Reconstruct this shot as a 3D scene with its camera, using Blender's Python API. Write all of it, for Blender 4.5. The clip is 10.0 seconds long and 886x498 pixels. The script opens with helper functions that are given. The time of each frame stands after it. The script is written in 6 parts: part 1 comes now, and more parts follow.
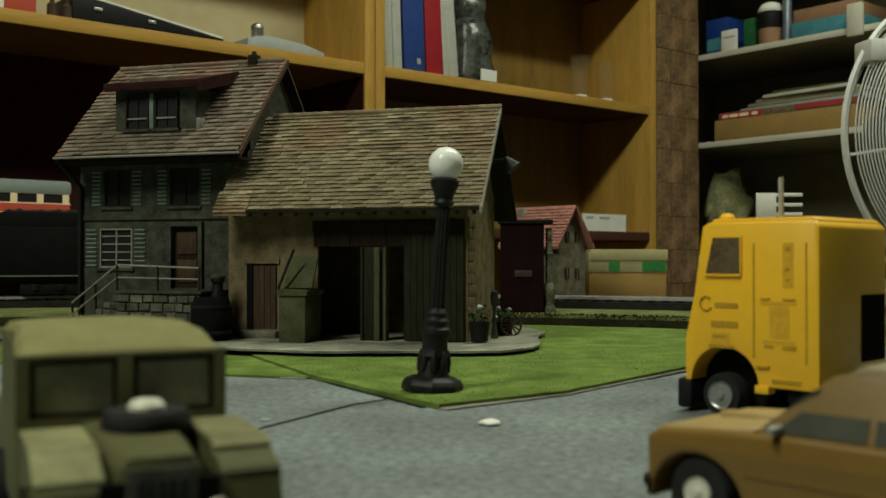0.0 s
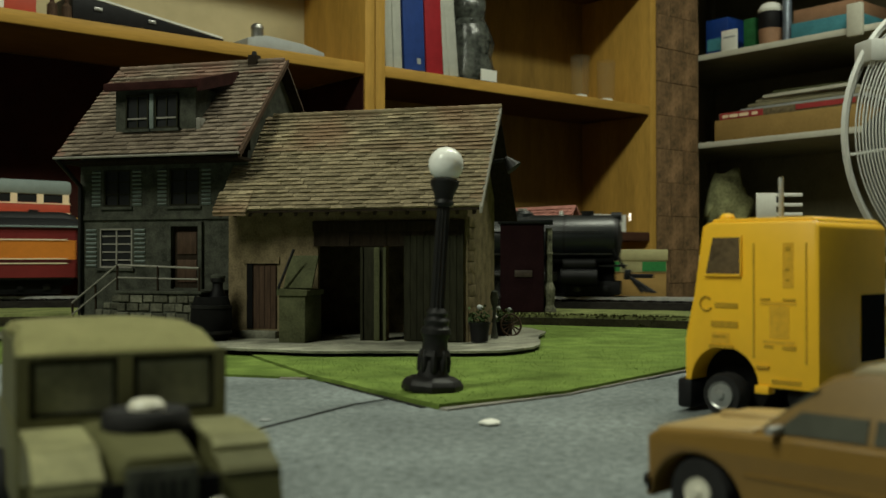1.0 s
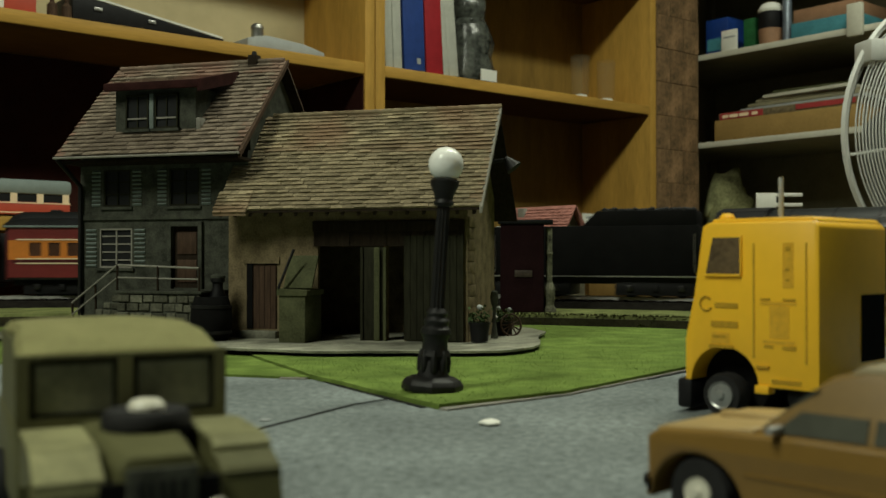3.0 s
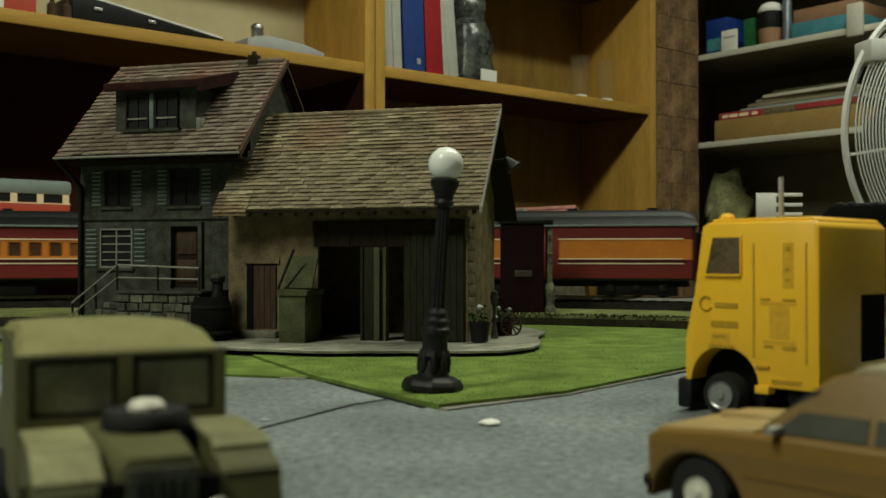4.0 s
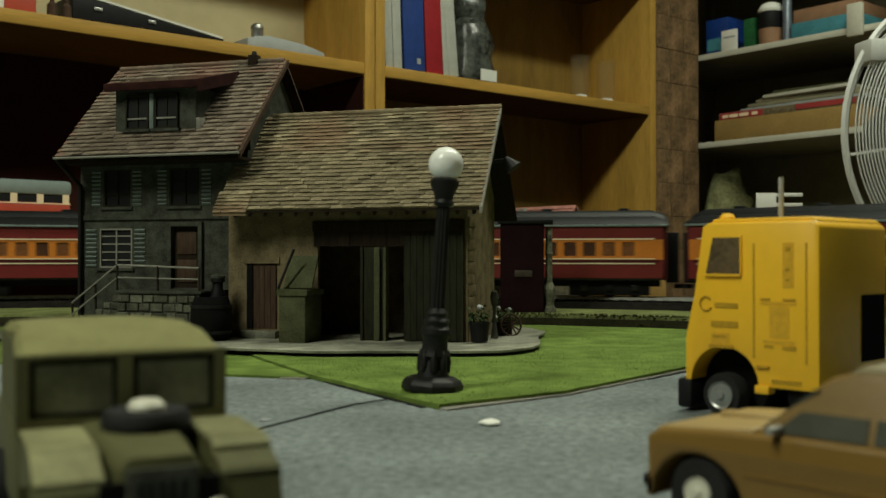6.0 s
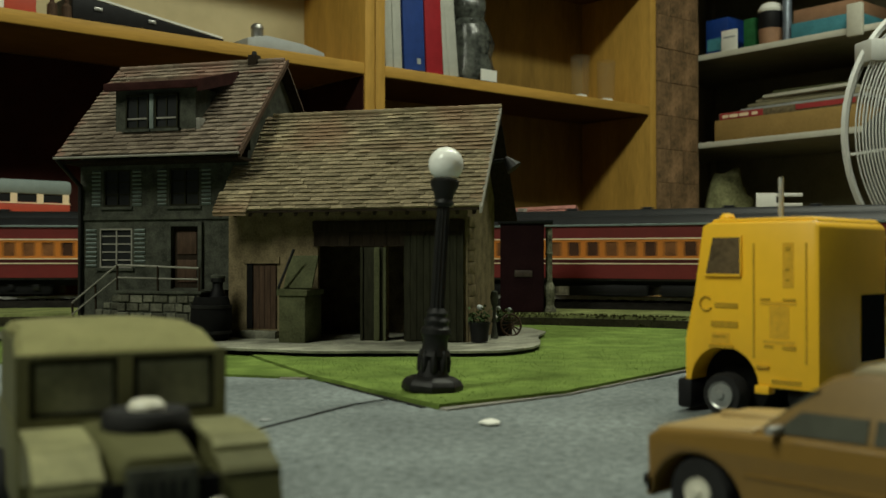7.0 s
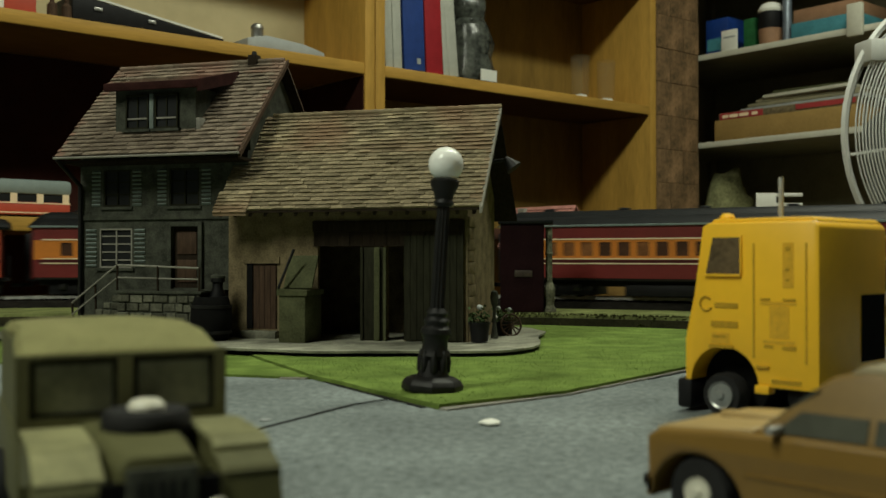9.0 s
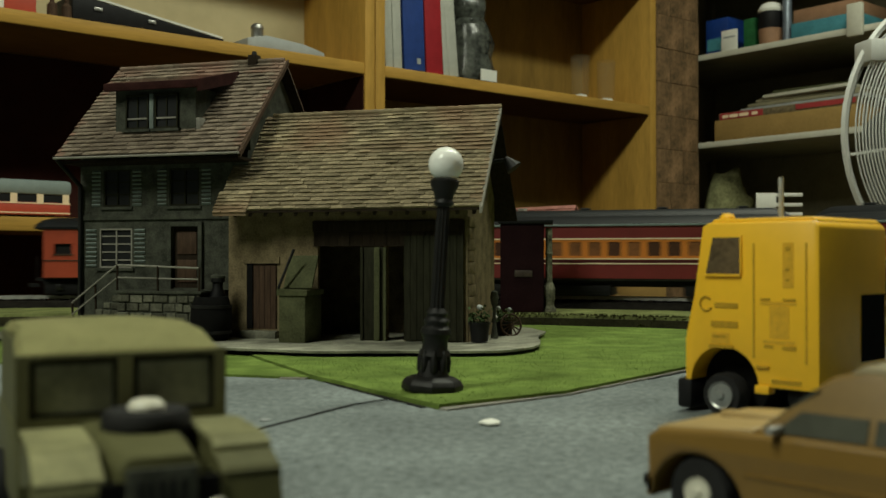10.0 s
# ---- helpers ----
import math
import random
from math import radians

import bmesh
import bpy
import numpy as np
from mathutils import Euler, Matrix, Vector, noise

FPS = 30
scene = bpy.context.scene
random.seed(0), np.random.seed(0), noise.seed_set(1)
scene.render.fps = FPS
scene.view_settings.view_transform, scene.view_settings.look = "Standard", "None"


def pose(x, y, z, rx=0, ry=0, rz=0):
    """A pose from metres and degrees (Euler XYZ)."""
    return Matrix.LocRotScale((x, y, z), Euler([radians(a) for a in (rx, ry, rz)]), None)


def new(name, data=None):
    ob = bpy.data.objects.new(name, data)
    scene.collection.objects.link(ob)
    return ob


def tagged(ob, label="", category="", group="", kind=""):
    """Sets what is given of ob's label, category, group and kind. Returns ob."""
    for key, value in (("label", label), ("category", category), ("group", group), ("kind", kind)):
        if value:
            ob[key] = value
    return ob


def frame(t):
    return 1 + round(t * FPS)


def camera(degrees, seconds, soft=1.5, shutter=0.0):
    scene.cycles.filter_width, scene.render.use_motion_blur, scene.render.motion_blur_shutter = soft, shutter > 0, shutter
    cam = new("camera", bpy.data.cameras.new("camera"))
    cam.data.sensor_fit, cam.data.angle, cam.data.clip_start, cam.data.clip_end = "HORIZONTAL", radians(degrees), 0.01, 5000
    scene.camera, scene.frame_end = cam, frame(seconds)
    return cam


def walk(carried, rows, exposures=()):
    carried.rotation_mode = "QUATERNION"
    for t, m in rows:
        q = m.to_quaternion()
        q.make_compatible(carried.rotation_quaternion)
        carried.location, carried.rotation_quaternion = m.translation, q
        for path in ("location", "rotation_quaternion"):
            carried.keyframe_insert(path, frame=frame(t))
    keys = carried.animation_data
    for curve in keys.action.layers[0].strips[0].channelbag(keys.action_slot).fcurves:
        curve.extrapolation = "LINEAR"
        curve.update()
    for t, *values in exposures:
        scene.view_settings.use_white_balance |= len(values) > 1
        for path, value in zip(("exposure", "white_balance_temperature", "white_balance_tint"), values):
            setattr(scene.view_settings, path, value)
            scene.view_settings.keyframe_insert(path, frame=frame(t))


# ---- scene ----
cam = camera(48, 10.0, soft=1.5, shutter=0.5)
EYE = pose(0, 0, 0.059, 90.46, 0, 0)
walk(cam, [(0.0, EYE), (10.0, EYE)], exposures=[(0.0, 0.0), (10.0, 0.0)])
cam.data.dof.use_dof = True
cam.data.dof.focus_distance = 0.75
cam.data.dof.aperture_fstop = 21

# ---- light ----
world = bpy.data.worlds.new("room_dark")
world.use_nodes = True
world.node_tree.nodes["Background"].inputs[0].default_value = (0.02, 0.02, 0.02, 1)
world.node_tree.nodes["Background"].inputs[1].default_value = 0.3
scene.world = world
for lx, ly, turn, watts in ((-1.0, -0.5, 35, 29.0), (0.62, 0.95, 35, 21.0)):
    tube = bpy.data.lights.new("ceiling_lamp", "AREA")
    tube.shape, tube.size, tube.size_y, tube.energy, tube.color = "RECTANGLE", 1.2, 0.14, watts, (0.955, 1.0, 0.79)
    tube_ob = new("ceiling_lamp", tube)
    tube_ob.matrix_world = pose(lx, ly, 1.47, 0, 0, turn)


# ---- materials ----
def mat(name, col, rough=0.6, metal=0.0, scale=60, var=0.25, bump=0.15, tint=None, island=0.0, single=0.0, stretch=(1, 1, 1), fine=7.0, dist=0.002, stain=0.0, patch=14.0, blotch=None):
    m = bpy.data.materials.new(name)
    m.use_nodes = True
    n, l = m.node_tree.nodes, m.node_tree.links
    b = n["Principled BSDF"]
    b.inputs["Roughness"].default_value, b.inputs["Metallic"].default_value = rough, metal
    b.inputs["Specular IOR Level"].default_value = 0.5 if rough < 0.48 or metal else (0.22 if rough < 0.8 else 0.06)
    tc, mp = n.new("ShaderNodeTexCoord"), n.new("ShaderNodeMapping")
    mp.inputs["Scale"].default_value = stretch
    l.new(tc.outputs["Object"], mp.inputs["Vector"])
    coarse, grain = n.new("ShaderNodeTexNoise"), n.new("ShaderNodeTexNoise")
    coarse.inputs["Scale"].default_value, grain.inputs["Scale"].default_value = scale, scale * fine
    coarse.inputs["Detail"].default_value, grain.inputs["Detail"].default_value = 4, 3
    for t in (coarse, grain):
        l.new(mp.outputs[0], t.inputs["Vector"])
    mixf = n.new("ShaderNodeMath")
    mixf.operation = "MULTIPLY_ADD"
    mixf.inputs[1].default_value = 0.6
    half = n.new("ShaderNodeMath")
    half.operation = "MULTIPLY"
    half.inputs[1].default_value = 0.4
    l.new(grain.outputs[0], half.inputs[0])
    l.new(coarse.outputs[0], mixf.inputs[0])
    l.new(half.outputs[0], mixf.inputs[2])
    ramp = n.new("ShaderNodeValToRGB")
    dark = tint if tint else tuple(c * (1 - var) for c in col)
    lite = tuple(min(1, c * (1 + var)) for c in col)
    ramp.color_ramp.elements[0].position, ramp.color_ramp.elements[1].position = 0.35, 0.65
    ramp.color_ramp.elements[0].color, ramp.color_ramp.elements[1].color = (*dark, 1), (*lite, 1)
    l.new(mixf.outputs[0], ramp.inputs[0])
    colour = ramp.outputs[0]
    if island or single:
        geo, hsv, mr = n.new("ShaderNodeNewGeometry" if island else "ShaderNodeObjectInfo"), n.new("ShaderNodeHueSaturation"), n.new("ShaderNodeMapRange")
        mr.inputs["To Min"].default_value, mr.inputs["To Max"].default_value = 1 - island - single, 1 + island + single
        l.new(geo.outputs["Random Per Island" if island else "Random"], mr.inputs["Value"])
        l.new(mr.outputs[0], hsv.inputs["Value"])
        l.new(colour, hsv.inputs["Color"])
        colour = hsv.outputs[0]
    if stain:
        wide, tone, span = n.new("ShaderNodeTexNoise"), n.new("ShaderNodeHueSaturation"), n.new("ShaderNodeMapRange")
        wide.inputs["Scale"].default_value, wide.inputs["Detail"].default_value = patch, 5
        span.inputs["From Min"].default_value, span.inputs["From Max"].default_value = 0.3, 0.7
        span.inputs["To Min"].default_value, span.inputs["To Max"].default_value = 1 - stain, 1 + stain
        l.new(tc.outputs["Object"], wide.inputs["Vector"])
        l.new(wide.outputs[0], span.inputs["Value"])
        l.new(span.outputs[0], tone.inputs["Value"])
        l.new(colour, tone.inputs["Color"])
        colour = tone.outputs[0]
    if blotch:
        spots, cover, blend = n.new("ShaderNodeTexNoise"), n.new("ShaderNodeMapRange"), n.new("ShaderNodeMix")
        spots.inputs["Scale"].default_value, spots.inputs["Detail"].default_value = 26, 6
        cover.inputs["From Min"].default_value, cover.inputs["From Max"].default_value = 0.42, 0.66
        cover.inputs["To Max"].default_value = 0.85
        blend.data_type = "RGBA"
        blend.inputs[7].default_value = (*blotch, 1)
        l.new(tc.outputs["Object"], spots.inputs["Vector"])
        l.new(spots.outputs[0], cover.inputs["Value"])
        l.new(cover.outputs[0], blend.inputs[0])
        l.new(colour, blend.inputs[6])
        colour = blend.outputs[2]
    l.new(colour, b.inputs["Base Color"])
    if bump:
        bp = n.new("ShaderNodeBump")
        bp.inputs["Strength"].default_value, bp.inputs["Distance"].default_value = bump, dist
        l.new(mixf.outputs[0], bp.inputs["Height"])
        l.new(bp.outputs[0], b.inputs["Normal"])
    return m


def glass_mat(name, col, rough=0.05, alpha=0.35):
    m = mat(name, col, rough, 0, 60, 0.1, 0)
    m.node_tree.nodes["Principled BSDF"].inputs["Alpha"].default_value = alpha
    return m


ASPHALT = mat("road_grey_paper", (0.168, 0.191, 0.191), 0.85, 0, 300, 0.4, 0.22, fine=4, dist=0.0005, stain=0.22, patch=16)
GRASS = mat("grass_flock", (0.125, 0.178, 0.042), 0.95, 0, 70, 0.25, 0.45, tint=(0.085, 0.13, 0.028), fine=12, dist=0.001, stain=0.25, patch=30)
GRASS_DRY = mat("grass_dry", (0.12, 0.135, 0.05), 0.95, 0, 45, 0.5, 0.6, fine=9, dist=0.001)
TABLE = mat("table_board", (0.16, 0.13, 0.08), 0.8, 0, 20, 0.2, 0.1)
SLAB = mat("concrete_slab", (0.205, 0.205, 0.16), 0.9, 0, 60, 0.4, 0.4, dist=0.0008, stain=0.5, patch=14)
STONE_GREY = mat("grey_stone_wall", (0.056, 0.059, 0.047), 0.9, 0, 130, 0.45, 0.7, dist=0.001)
STONE_PALE = mat("weathered_stone_wall", (0.125, 0.118, 0.082), 0.9, 0, 110, 0.45, 0.7, dist=0.001)
STONE_ROUGH = mat("rough_mixed_stone", (0.105, 0.105, 0.08), 0.9, 0, 90, 0.5, 0.8, single=0.45, dist=0.001)
STONE_WARM = mat("warm_stone_wall", (0.16, 0.126, 0.073), 0.9, 0, 110, 0.4, 0.7, dist=0.001)
TILE_RED = mat("red_brown_roof_tile", (0.175, 0.142, 0.108), 0.85, 0, 60, 0.45, 0.3, island=0.3, stretch=(1, 3, 3), stain=0.2, patch=35, blotch=(0.20, 0.105, 0.08))
TILE_BROWN = mat("weathered_roof_tile", (0.225, 0.187, 0.118), 0.85, 0, 60, 0.45, 0.3, island=0.3, stretch=(1, 3, 3), stain=0.2, patch=35, blotch=(0.20, 0.13, 0.08))
ONE_RED = mat("red_brown_single_tile", (0.175, 0.142, 0.108), 0.85, 0, 60, 0.45, 0.3, single=0.3, stretch=(1, 3, 3))
ONE_BROWN = mat("weathered_single_tile", (0.225, 0.187, 0.118), 0.85, 0, 60, 0.45, 0.3, single=0.3, stretch=(1, 3, 3))
DARKWOOD = mat("dark_stained_boards", (0.026, 0.019, 0.013), 0.8, 0, 60, 0.4, 0.4, stretch=(8, 8, 1))
MAROONWOOD = mat("dark_maroon_fascia", (0.030, 0.011, 0.010), 0.8, 0, 90, 0.4, 0.3)
DOORWOOD = mat("brown_door_wood", (0.062, 0.036, 0.022), 0.75, 0, 60, 0.35, 0.3, stretch=(8, 8, 1))
OLDGREEN = mat("faded_green_paint", (0.075, 0.08, 0.042), 0.8, 0, 90, 0.3, 0.3)
OLDDARK = mat("dark_weathered_paint", (0.024, 0.024, 0.015), 0.8, 0, 90, 0.35, 0.3, stretch=(6, 6, 1))
SHUTTER = mat("blue_grey_shutter", (0.145, 0.175, 0.165), 0.75, 0, 90, 0.25, 0.2)
WHITEWOOD = mat("weathered_pale_trim", (0.24, 0.23, 0.20), 0.8, 0, 120, 0.2, 0.2)
PANE = mat("dark_window_pane", (0.012, 0.013, 0.014), 0.5, 0, 60, 0.2, 0)
GUNMETAL = mat("dulled_gunmetal", (0.055, 0.055, 0.055), 0.35, 0.9, 200, 0.3, 0.1)
PIERSTONE = mat("mottled_stone_pier", (0.115, 0.115, 0.08), 0.9, 0, 180, 0.85, 0.6, dist=0.001)
BLACKIRON = mat("black_cast_iron", (0.011, 0.011, 0.0105), 0.5, 0, 160, 0.4, 0.3, dist=0.0005)
BLACK = mat("matt_black_paint", (0.009, 0.009, 0.010), 0.55, 0, 100, 0.3, 0.1)
BOILER = mat("engine_black_sheen", (0.008, 0.010, 0.0105), 0.36, 0, 60, 0.3, 0.05)
STEEL = mat("bright_steel", (0.45, 0.45, 0.43), 0.35, 0.9, 200, 0.15, 0.1)
RAILMETAL = mat("nickel_rail", (0.6, 0.6, 0.56), 0.42, 0.55, 200, 0.2, 0.1)
GLOBE = mat("opal_globe", (0.88, 0.89, 0.85), 0.3, 0, 60, 0.04, 0)
YELLOW = mat("yellow_enamel", (0.92, 0.515, 0.022), 0.4, 0, 25, 0.05, 0.03)
INK = mat("faded_brown_print", (0.47, 0.275, 0.022), 0.5, 0, 300, 0.2, 0)
TYRE = mat("black_rubber", (0.016, 0.016, 0.016), 0.75, 0, 200, 0.3, 0.2)
CHROME = mat("wheel_chrome", (0.34, 0.35, 0.34), 0.36, 0.6, 100, 0.1, 0)
CREAM = mat("cream_wheel_cap", (0.6, 0.58, 0.48), 0.4, 0, 100, 0.1, 0)
OCHRE = mat("ochre_car_paint", (0.19, 0.108, 0.024), 0.3, 0, 30, 0.08, 0.03)
CARGLASS = mat("smoky_car_glass", (0.075, 0.078, 0.062), 0.1, 0, 40, 0.2, 0)
DUSTGLASS = mat("dusty_windscreen", (0.21, 0.21, 0.14), 0.5, 0, 70, 0.3, 0, stain=0.25, patch=50)
BEIGE = mat("beige_roof_paint", (0.30, 0.25, 0.15), 0.4, 0, 30, 0.1, 0.03)
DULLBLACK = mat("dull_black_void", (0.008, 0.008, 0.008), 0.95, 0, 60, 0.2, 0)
OLIVE = mat("olive_military_paint", (0.085, 0.083, 0.034), 0.6, 0, 60, 0.15, 0.1)
OLIVEPALE = mat("sun_bleached_olive_canvas", (0.40, 0.385, 0.185), 0.8, 0, 90, 0.12, 0.25)
WINGPALE = mat("lit_olive_wing", (0.195, 0.19, 0.095), 0.65, 0, 70, 0.25, 0.1, stain=0.2, patch=60)
OAK = mat("oak_veneer", (0.45, 0.26, 0.053), 0.55, 0, 5, 0.22, 0.05, stretch=(6, 6, 0.7), fine=9)
OAKH = mat("oak_veneer_shelf", (0.45, 0.26, 0.053), 0.55, 0, 5, 0.22, 0.05, stretch=(0.7, 0.7, 9), fine=9)
BACKPANEL = mat("bookcase_back_panel", (0.225, 0.14, 0.034), 0.55, 0, 5, 0.2, 0.03, stretch=(5, 5, 0.8))
DARKBOARD = mat("dark_walnut_board", (0.075, 0.032, 0.02), 0.6, 0, 6, 0.25, 0.04, stretch=(0.7, 0.7, 9))
UNDERSIDE = mat("shelf_underside_shade", (0.105, 0.058, 0.022), 0.8, 0, 6, 0.2, 0.03, stretch=(0.7, 0.7, 9))
BRICKMAT = mat("old_brown_brick", (0.18, 0.108, 0.056), 0.9, 0, 17, 0.7, 0.5, single=0.12, tint=(0.05, 0.04, 0.022), stretch=(1.6, 1.6, 0.8), dist=0.003)
MORTAR = mat("brown_mortar", (0.19, 0.13, 0.075), 0.95, 0, 40, 0.25, 0.4)
WALLPAINT = mat("beige_wall_paint", (0.24, 0.22, 0.17), 0.85, 0, 4, 0.06, 0.05)
CEILPAINT = mat("white_ceiling", (0.5, 0.48, 0.42), 0.9, 0, 6, 0.04, 0.05)
CARPET = mat("brown_carpet", (0.07, 0.055, 0.04), 0.95, 0, 40, 0.25, 0.4)
SHELFWHITE = mat("cream_shelf_edge", (0.55, 0.54, 0.45), 0.5, 0, 20, 0.08, 0.05)
SHELFDARK = mat("grey_metal_shelf", (0.26, 0.24, 0.155), 0.6, 0, 20, 0.15, 0.05)
CARTON = mat("tan_cardboard", (0.31, 0.20, 0.07), 0.85, 0, 20, 0.12, 0.1)
CARTONRED = mat("red_carton_print", (0.35, 0.045, 0.045), 0.6, 0, 30, 0.15, 0)
PAPER = mat("white_paper", (0.72, 0.72, 0.66), 0.8, 0, 40, 0.06, 0.05)
PALEBOX = mat("pale_olive_carton", (0.38, 0.36, 0.19), 0.8, 0, 20, 0.12, 0.05)
GREENPRINT = mat("green_print", (0.03, 0.2, 0.055), 0.7, 0, 40, 0.2, 0)
FANWHITE = mat("white_fan_plastic", (0.62, 0.63, 0.60), 0.4, 0, 30, 0.05, 0)
FANGREY = mat("grey_fan_blade", (0.30, 0.31, 0.30), 0.45, 0, 30, 0.08, 0)
BLUEBOOK = mat("blue_book_cloth", (0.025, 0.06, 0.24), 0.5, 0, 60, 0.15, 0.1)
REDBOOK = mat("red_book_cloth", (0.34, 0.022, 0.03), 0.5, 0, 60, 0.15, 0.1)
GREYBINDER = mat("grey_white_binder", (0.46, 0.47, 0.42), 0.55, 0, 60, 0.12, 0.1)
TEAL = mat("teal_box", (0.06, 0.22, 0.27), 0.6, 0, 30, 0.2, 0)
NAVY = mat("navy_box", (0.01, 0.04, 0.2), 0.5, 0, 30, 0.2, 0)
LEAFGREEN = mat("dark_green_plastic", (0.02, 0.12, 0.04), 0.6, 0, 60, 0.3, 0.2)
SKINTAN = mat("tan_ceramic", (0.30, 0.17, 0.10), 0.5, 0, 40, 0.15, 0)
COACHRED = mat("maroon_coach_paint", (0.165, 0.018, 0.017), 0.42, 0, 50, 0.12, 0.03)
COACHDARK = mat("dark_maroon_coach_end", (0.07, 0.012, 0.012), 0.5, 0, 50, 0.15, 0.03)
ORANGE = mat("orange_coach_band", (0.62, 0.20, 0.025), 0.42, 0, 50, 0.10, 0.03)
STRIPE = mat("cream_lining", (0.85, 0.68, 0.46), 0.45, 0, 100, 0.08, 0)
ROOFBLACK = mat("black_coach_roof", (0.007, 0.008, 0.009), 0.5, 0, 60, 0.25, 0.1)
ROOFGLINT = mat("roof_edge_highlight", (0.17, 0.21, 0.205), 0.5, 0, 60, 0.2, 0.05)
CABOOSERED = mat("bright_red_caboose_paint", (0.36, 0.055, 0.022), 0.45, 0, 50, 0.12, 0.03)
WINAMBER = mat("warm_window_glass", (0.21, 0.085, 0.03), 0.5, 0, 80, 0.4, 0)
WINDARK = mat("dark_coach_glass", (0.075, 0.032, 0.017), 0.5, 0, 80, 0.3, 0)
BALLAST = mat("dark_ballast", (0.011, 0.010, 0.008), 0.95, 0, 200, 0.5, 0.9, dist=0.001)
TIE = mat("dark_sleeper", (0.014, 0.012, 0.010), 0.85, 0, 120, 0.3, 0.3)
BOARD = mat("dark_layout_edge", (0.025, 0.023, 0.012), 0.85, 0, 60, 0.45, 0.3)
PINKTILE = mat("salmon_red_roof", (0.33, 0.145, 0.12), 0.7, 0, 60, 0.15, 0.1, island=0.12)
BOOTHRED = mat("dark_oxblood_paint", (0.016, 0.0062, 0.0075), 0.85, 0, 60, 0.25, 0.1)
GREYPALE = mat("pale_grey_plastic", (0.34, 0.36, 0.36), 0.5, 0, 60, 0.1, 0)
TROLLEYGREY = mat("sage_grey_roof", (0.22, 0.27, 0.26), 0.55, 0, 60, 0.1, 0)
TROLLEYRED = mat("vermilion_paint", (0.45, 0.07, 0.04), 0.45, 0, 60, 0.1, 0)
MATPALE = mat("cream_picture_mat", (0.52, 0.45, 0.27), 0.8, 0, 6, 0.08, 0.02)
CLEARGLASS = glass_mat("clear_glass", (0.30, 0.24, 0.15), 0.05, 0.08)
FLOWER = mat("pale_petals", (0.6, 0.55, 0.5), 0.7, 0, 200, 0.2, 0)
LEAF = mat("dark_leaf", (0.05, 0.075, 0.03), 0.8, 0, 200, 0.3, 0.2)


# ---- mesh helpers ----
def bx(bm, x0, x1, y0, y1, z0, z1, m=None):
    vs = [Vector((x, y, z)) for z in (z0, z1) for y in (y0, y1) for x in (x0, x1)]
    if m is not None:
        vs = [m @ v for v in vs]
    v = [bm.verts.new(p) for p in vs]
    for f in ((0, 2, 3, 1), (4, 5, 7, 6), (0, 1, 5, 4), (1, 3, 7, 5), (3, 2, 6, 7), (2, 0, 4, 6)):
        bm.faces.new([v[i] for i in f])
    return bm


def box(x0, x1, y0, y1, z0, z1, bevel=0.0, m=None, seg=2):
    bm = bx(bmesh.new(), x0, x1, y0, y1, z0, z1, m)
    if bevel:
        bmesh.ops.bevel(bm, geom=bm.edges[:], offset=bevel, segments=seg, affect="EDGES", profile=0.5)
    return bm


def cyl(bm, p, q, r0, r1=None, seg=16):
    p, q = Vector(p), Vector(q)
    d = q - p
    m = Matrix.Translation((p + q) / 2) @ d.to_track_quat("Z", "Y").to_matrix().to_4x4()
    bmesh.ops.create_cone(bm, cap_ends=True, segments=seg, radius1=r0, radius2=r0 if r1 is None else r1, depth=d.length, matrix=m)
    return bm


def rod(p, q, r0, r1=None, seg=16):
    return cyl(bmesh.new(), p, q, r0, r1, seg)


def lathe(profile, seg=24, m=None):
    """A turned body about z from (radius, height) pairs."""
    bm = bmesh.new()
    rings = []
    for r, z in profile:
        rings.append([bm.verts.new((r * math.cos(a), r * math.sin(a), z)) for a in (2 * math.pi * i / seg for i in range(seg))])
    for a, b in zip(rings, rings[1:]):
        for i in range(seg):
            bm.faces.new((a[i], a[(i + 1) % seg], b[(i + 1) % seg], b[i]))
    bm.faces.new(rings[0][::-1])
    bm.faces.new(rings[-1])
    if m is not None:
        bm.transform(m)
    return bm


def prism(outline, y0, y1, m=None):
    """An outline in x and z drawn out along y."""
    bm = bmesh.new()
    a = [bm.verts.new((x, y0, z)) for x, z in outline]
    b = [bm.verts.new((x, y1, z)) for x, z in outline]
    k = len(outline)
    bm.faces.new(a)
    bm.faces.new(b[::-1])
    for i in range(k):
        bm.faces.new((a[i], b[i], b[(i + 1) % k], a[(i + 1) % k]))
    bmesh.ops.recalc_face_normals(bm, faces=bm.faces[:])
    if m is not None:
        bm.transform(m)
    return bm


def bev(bm, w, seg=2):
    bmesh.ops.bevel(bm, geom=bm.edges[:], offset=w, segments=seg, affect="EDGES", profile=0.5)
    return bm


def smooth(bm, angle=0.6):
    bm.normal_update()
    for f in bm.faces:
        f.smooth = True
    for e in bm.edges:
        if len(e.link_faces) == 2 and e.calc_face_angle(0) > angle:
            e.smooth = False
    return bm


def mesh_of(name, bm, material, soft=True):
    if soft:
        smooth(bm)
    me = bpy.data.meshes.new(name)
    bm.to_mesh(me)
    bm.free()
    me.materials.append(material)
    return me


def part(name, bm, material, parent=None, label="", m=None):
    ob = new(name, mesh_of(name, bm, material))
    if parent is not None:
        ob.parent = parent
    if m is not None:
        ob.matrix_basis = m
    if label:
        tagged(ob, label)
    return ob


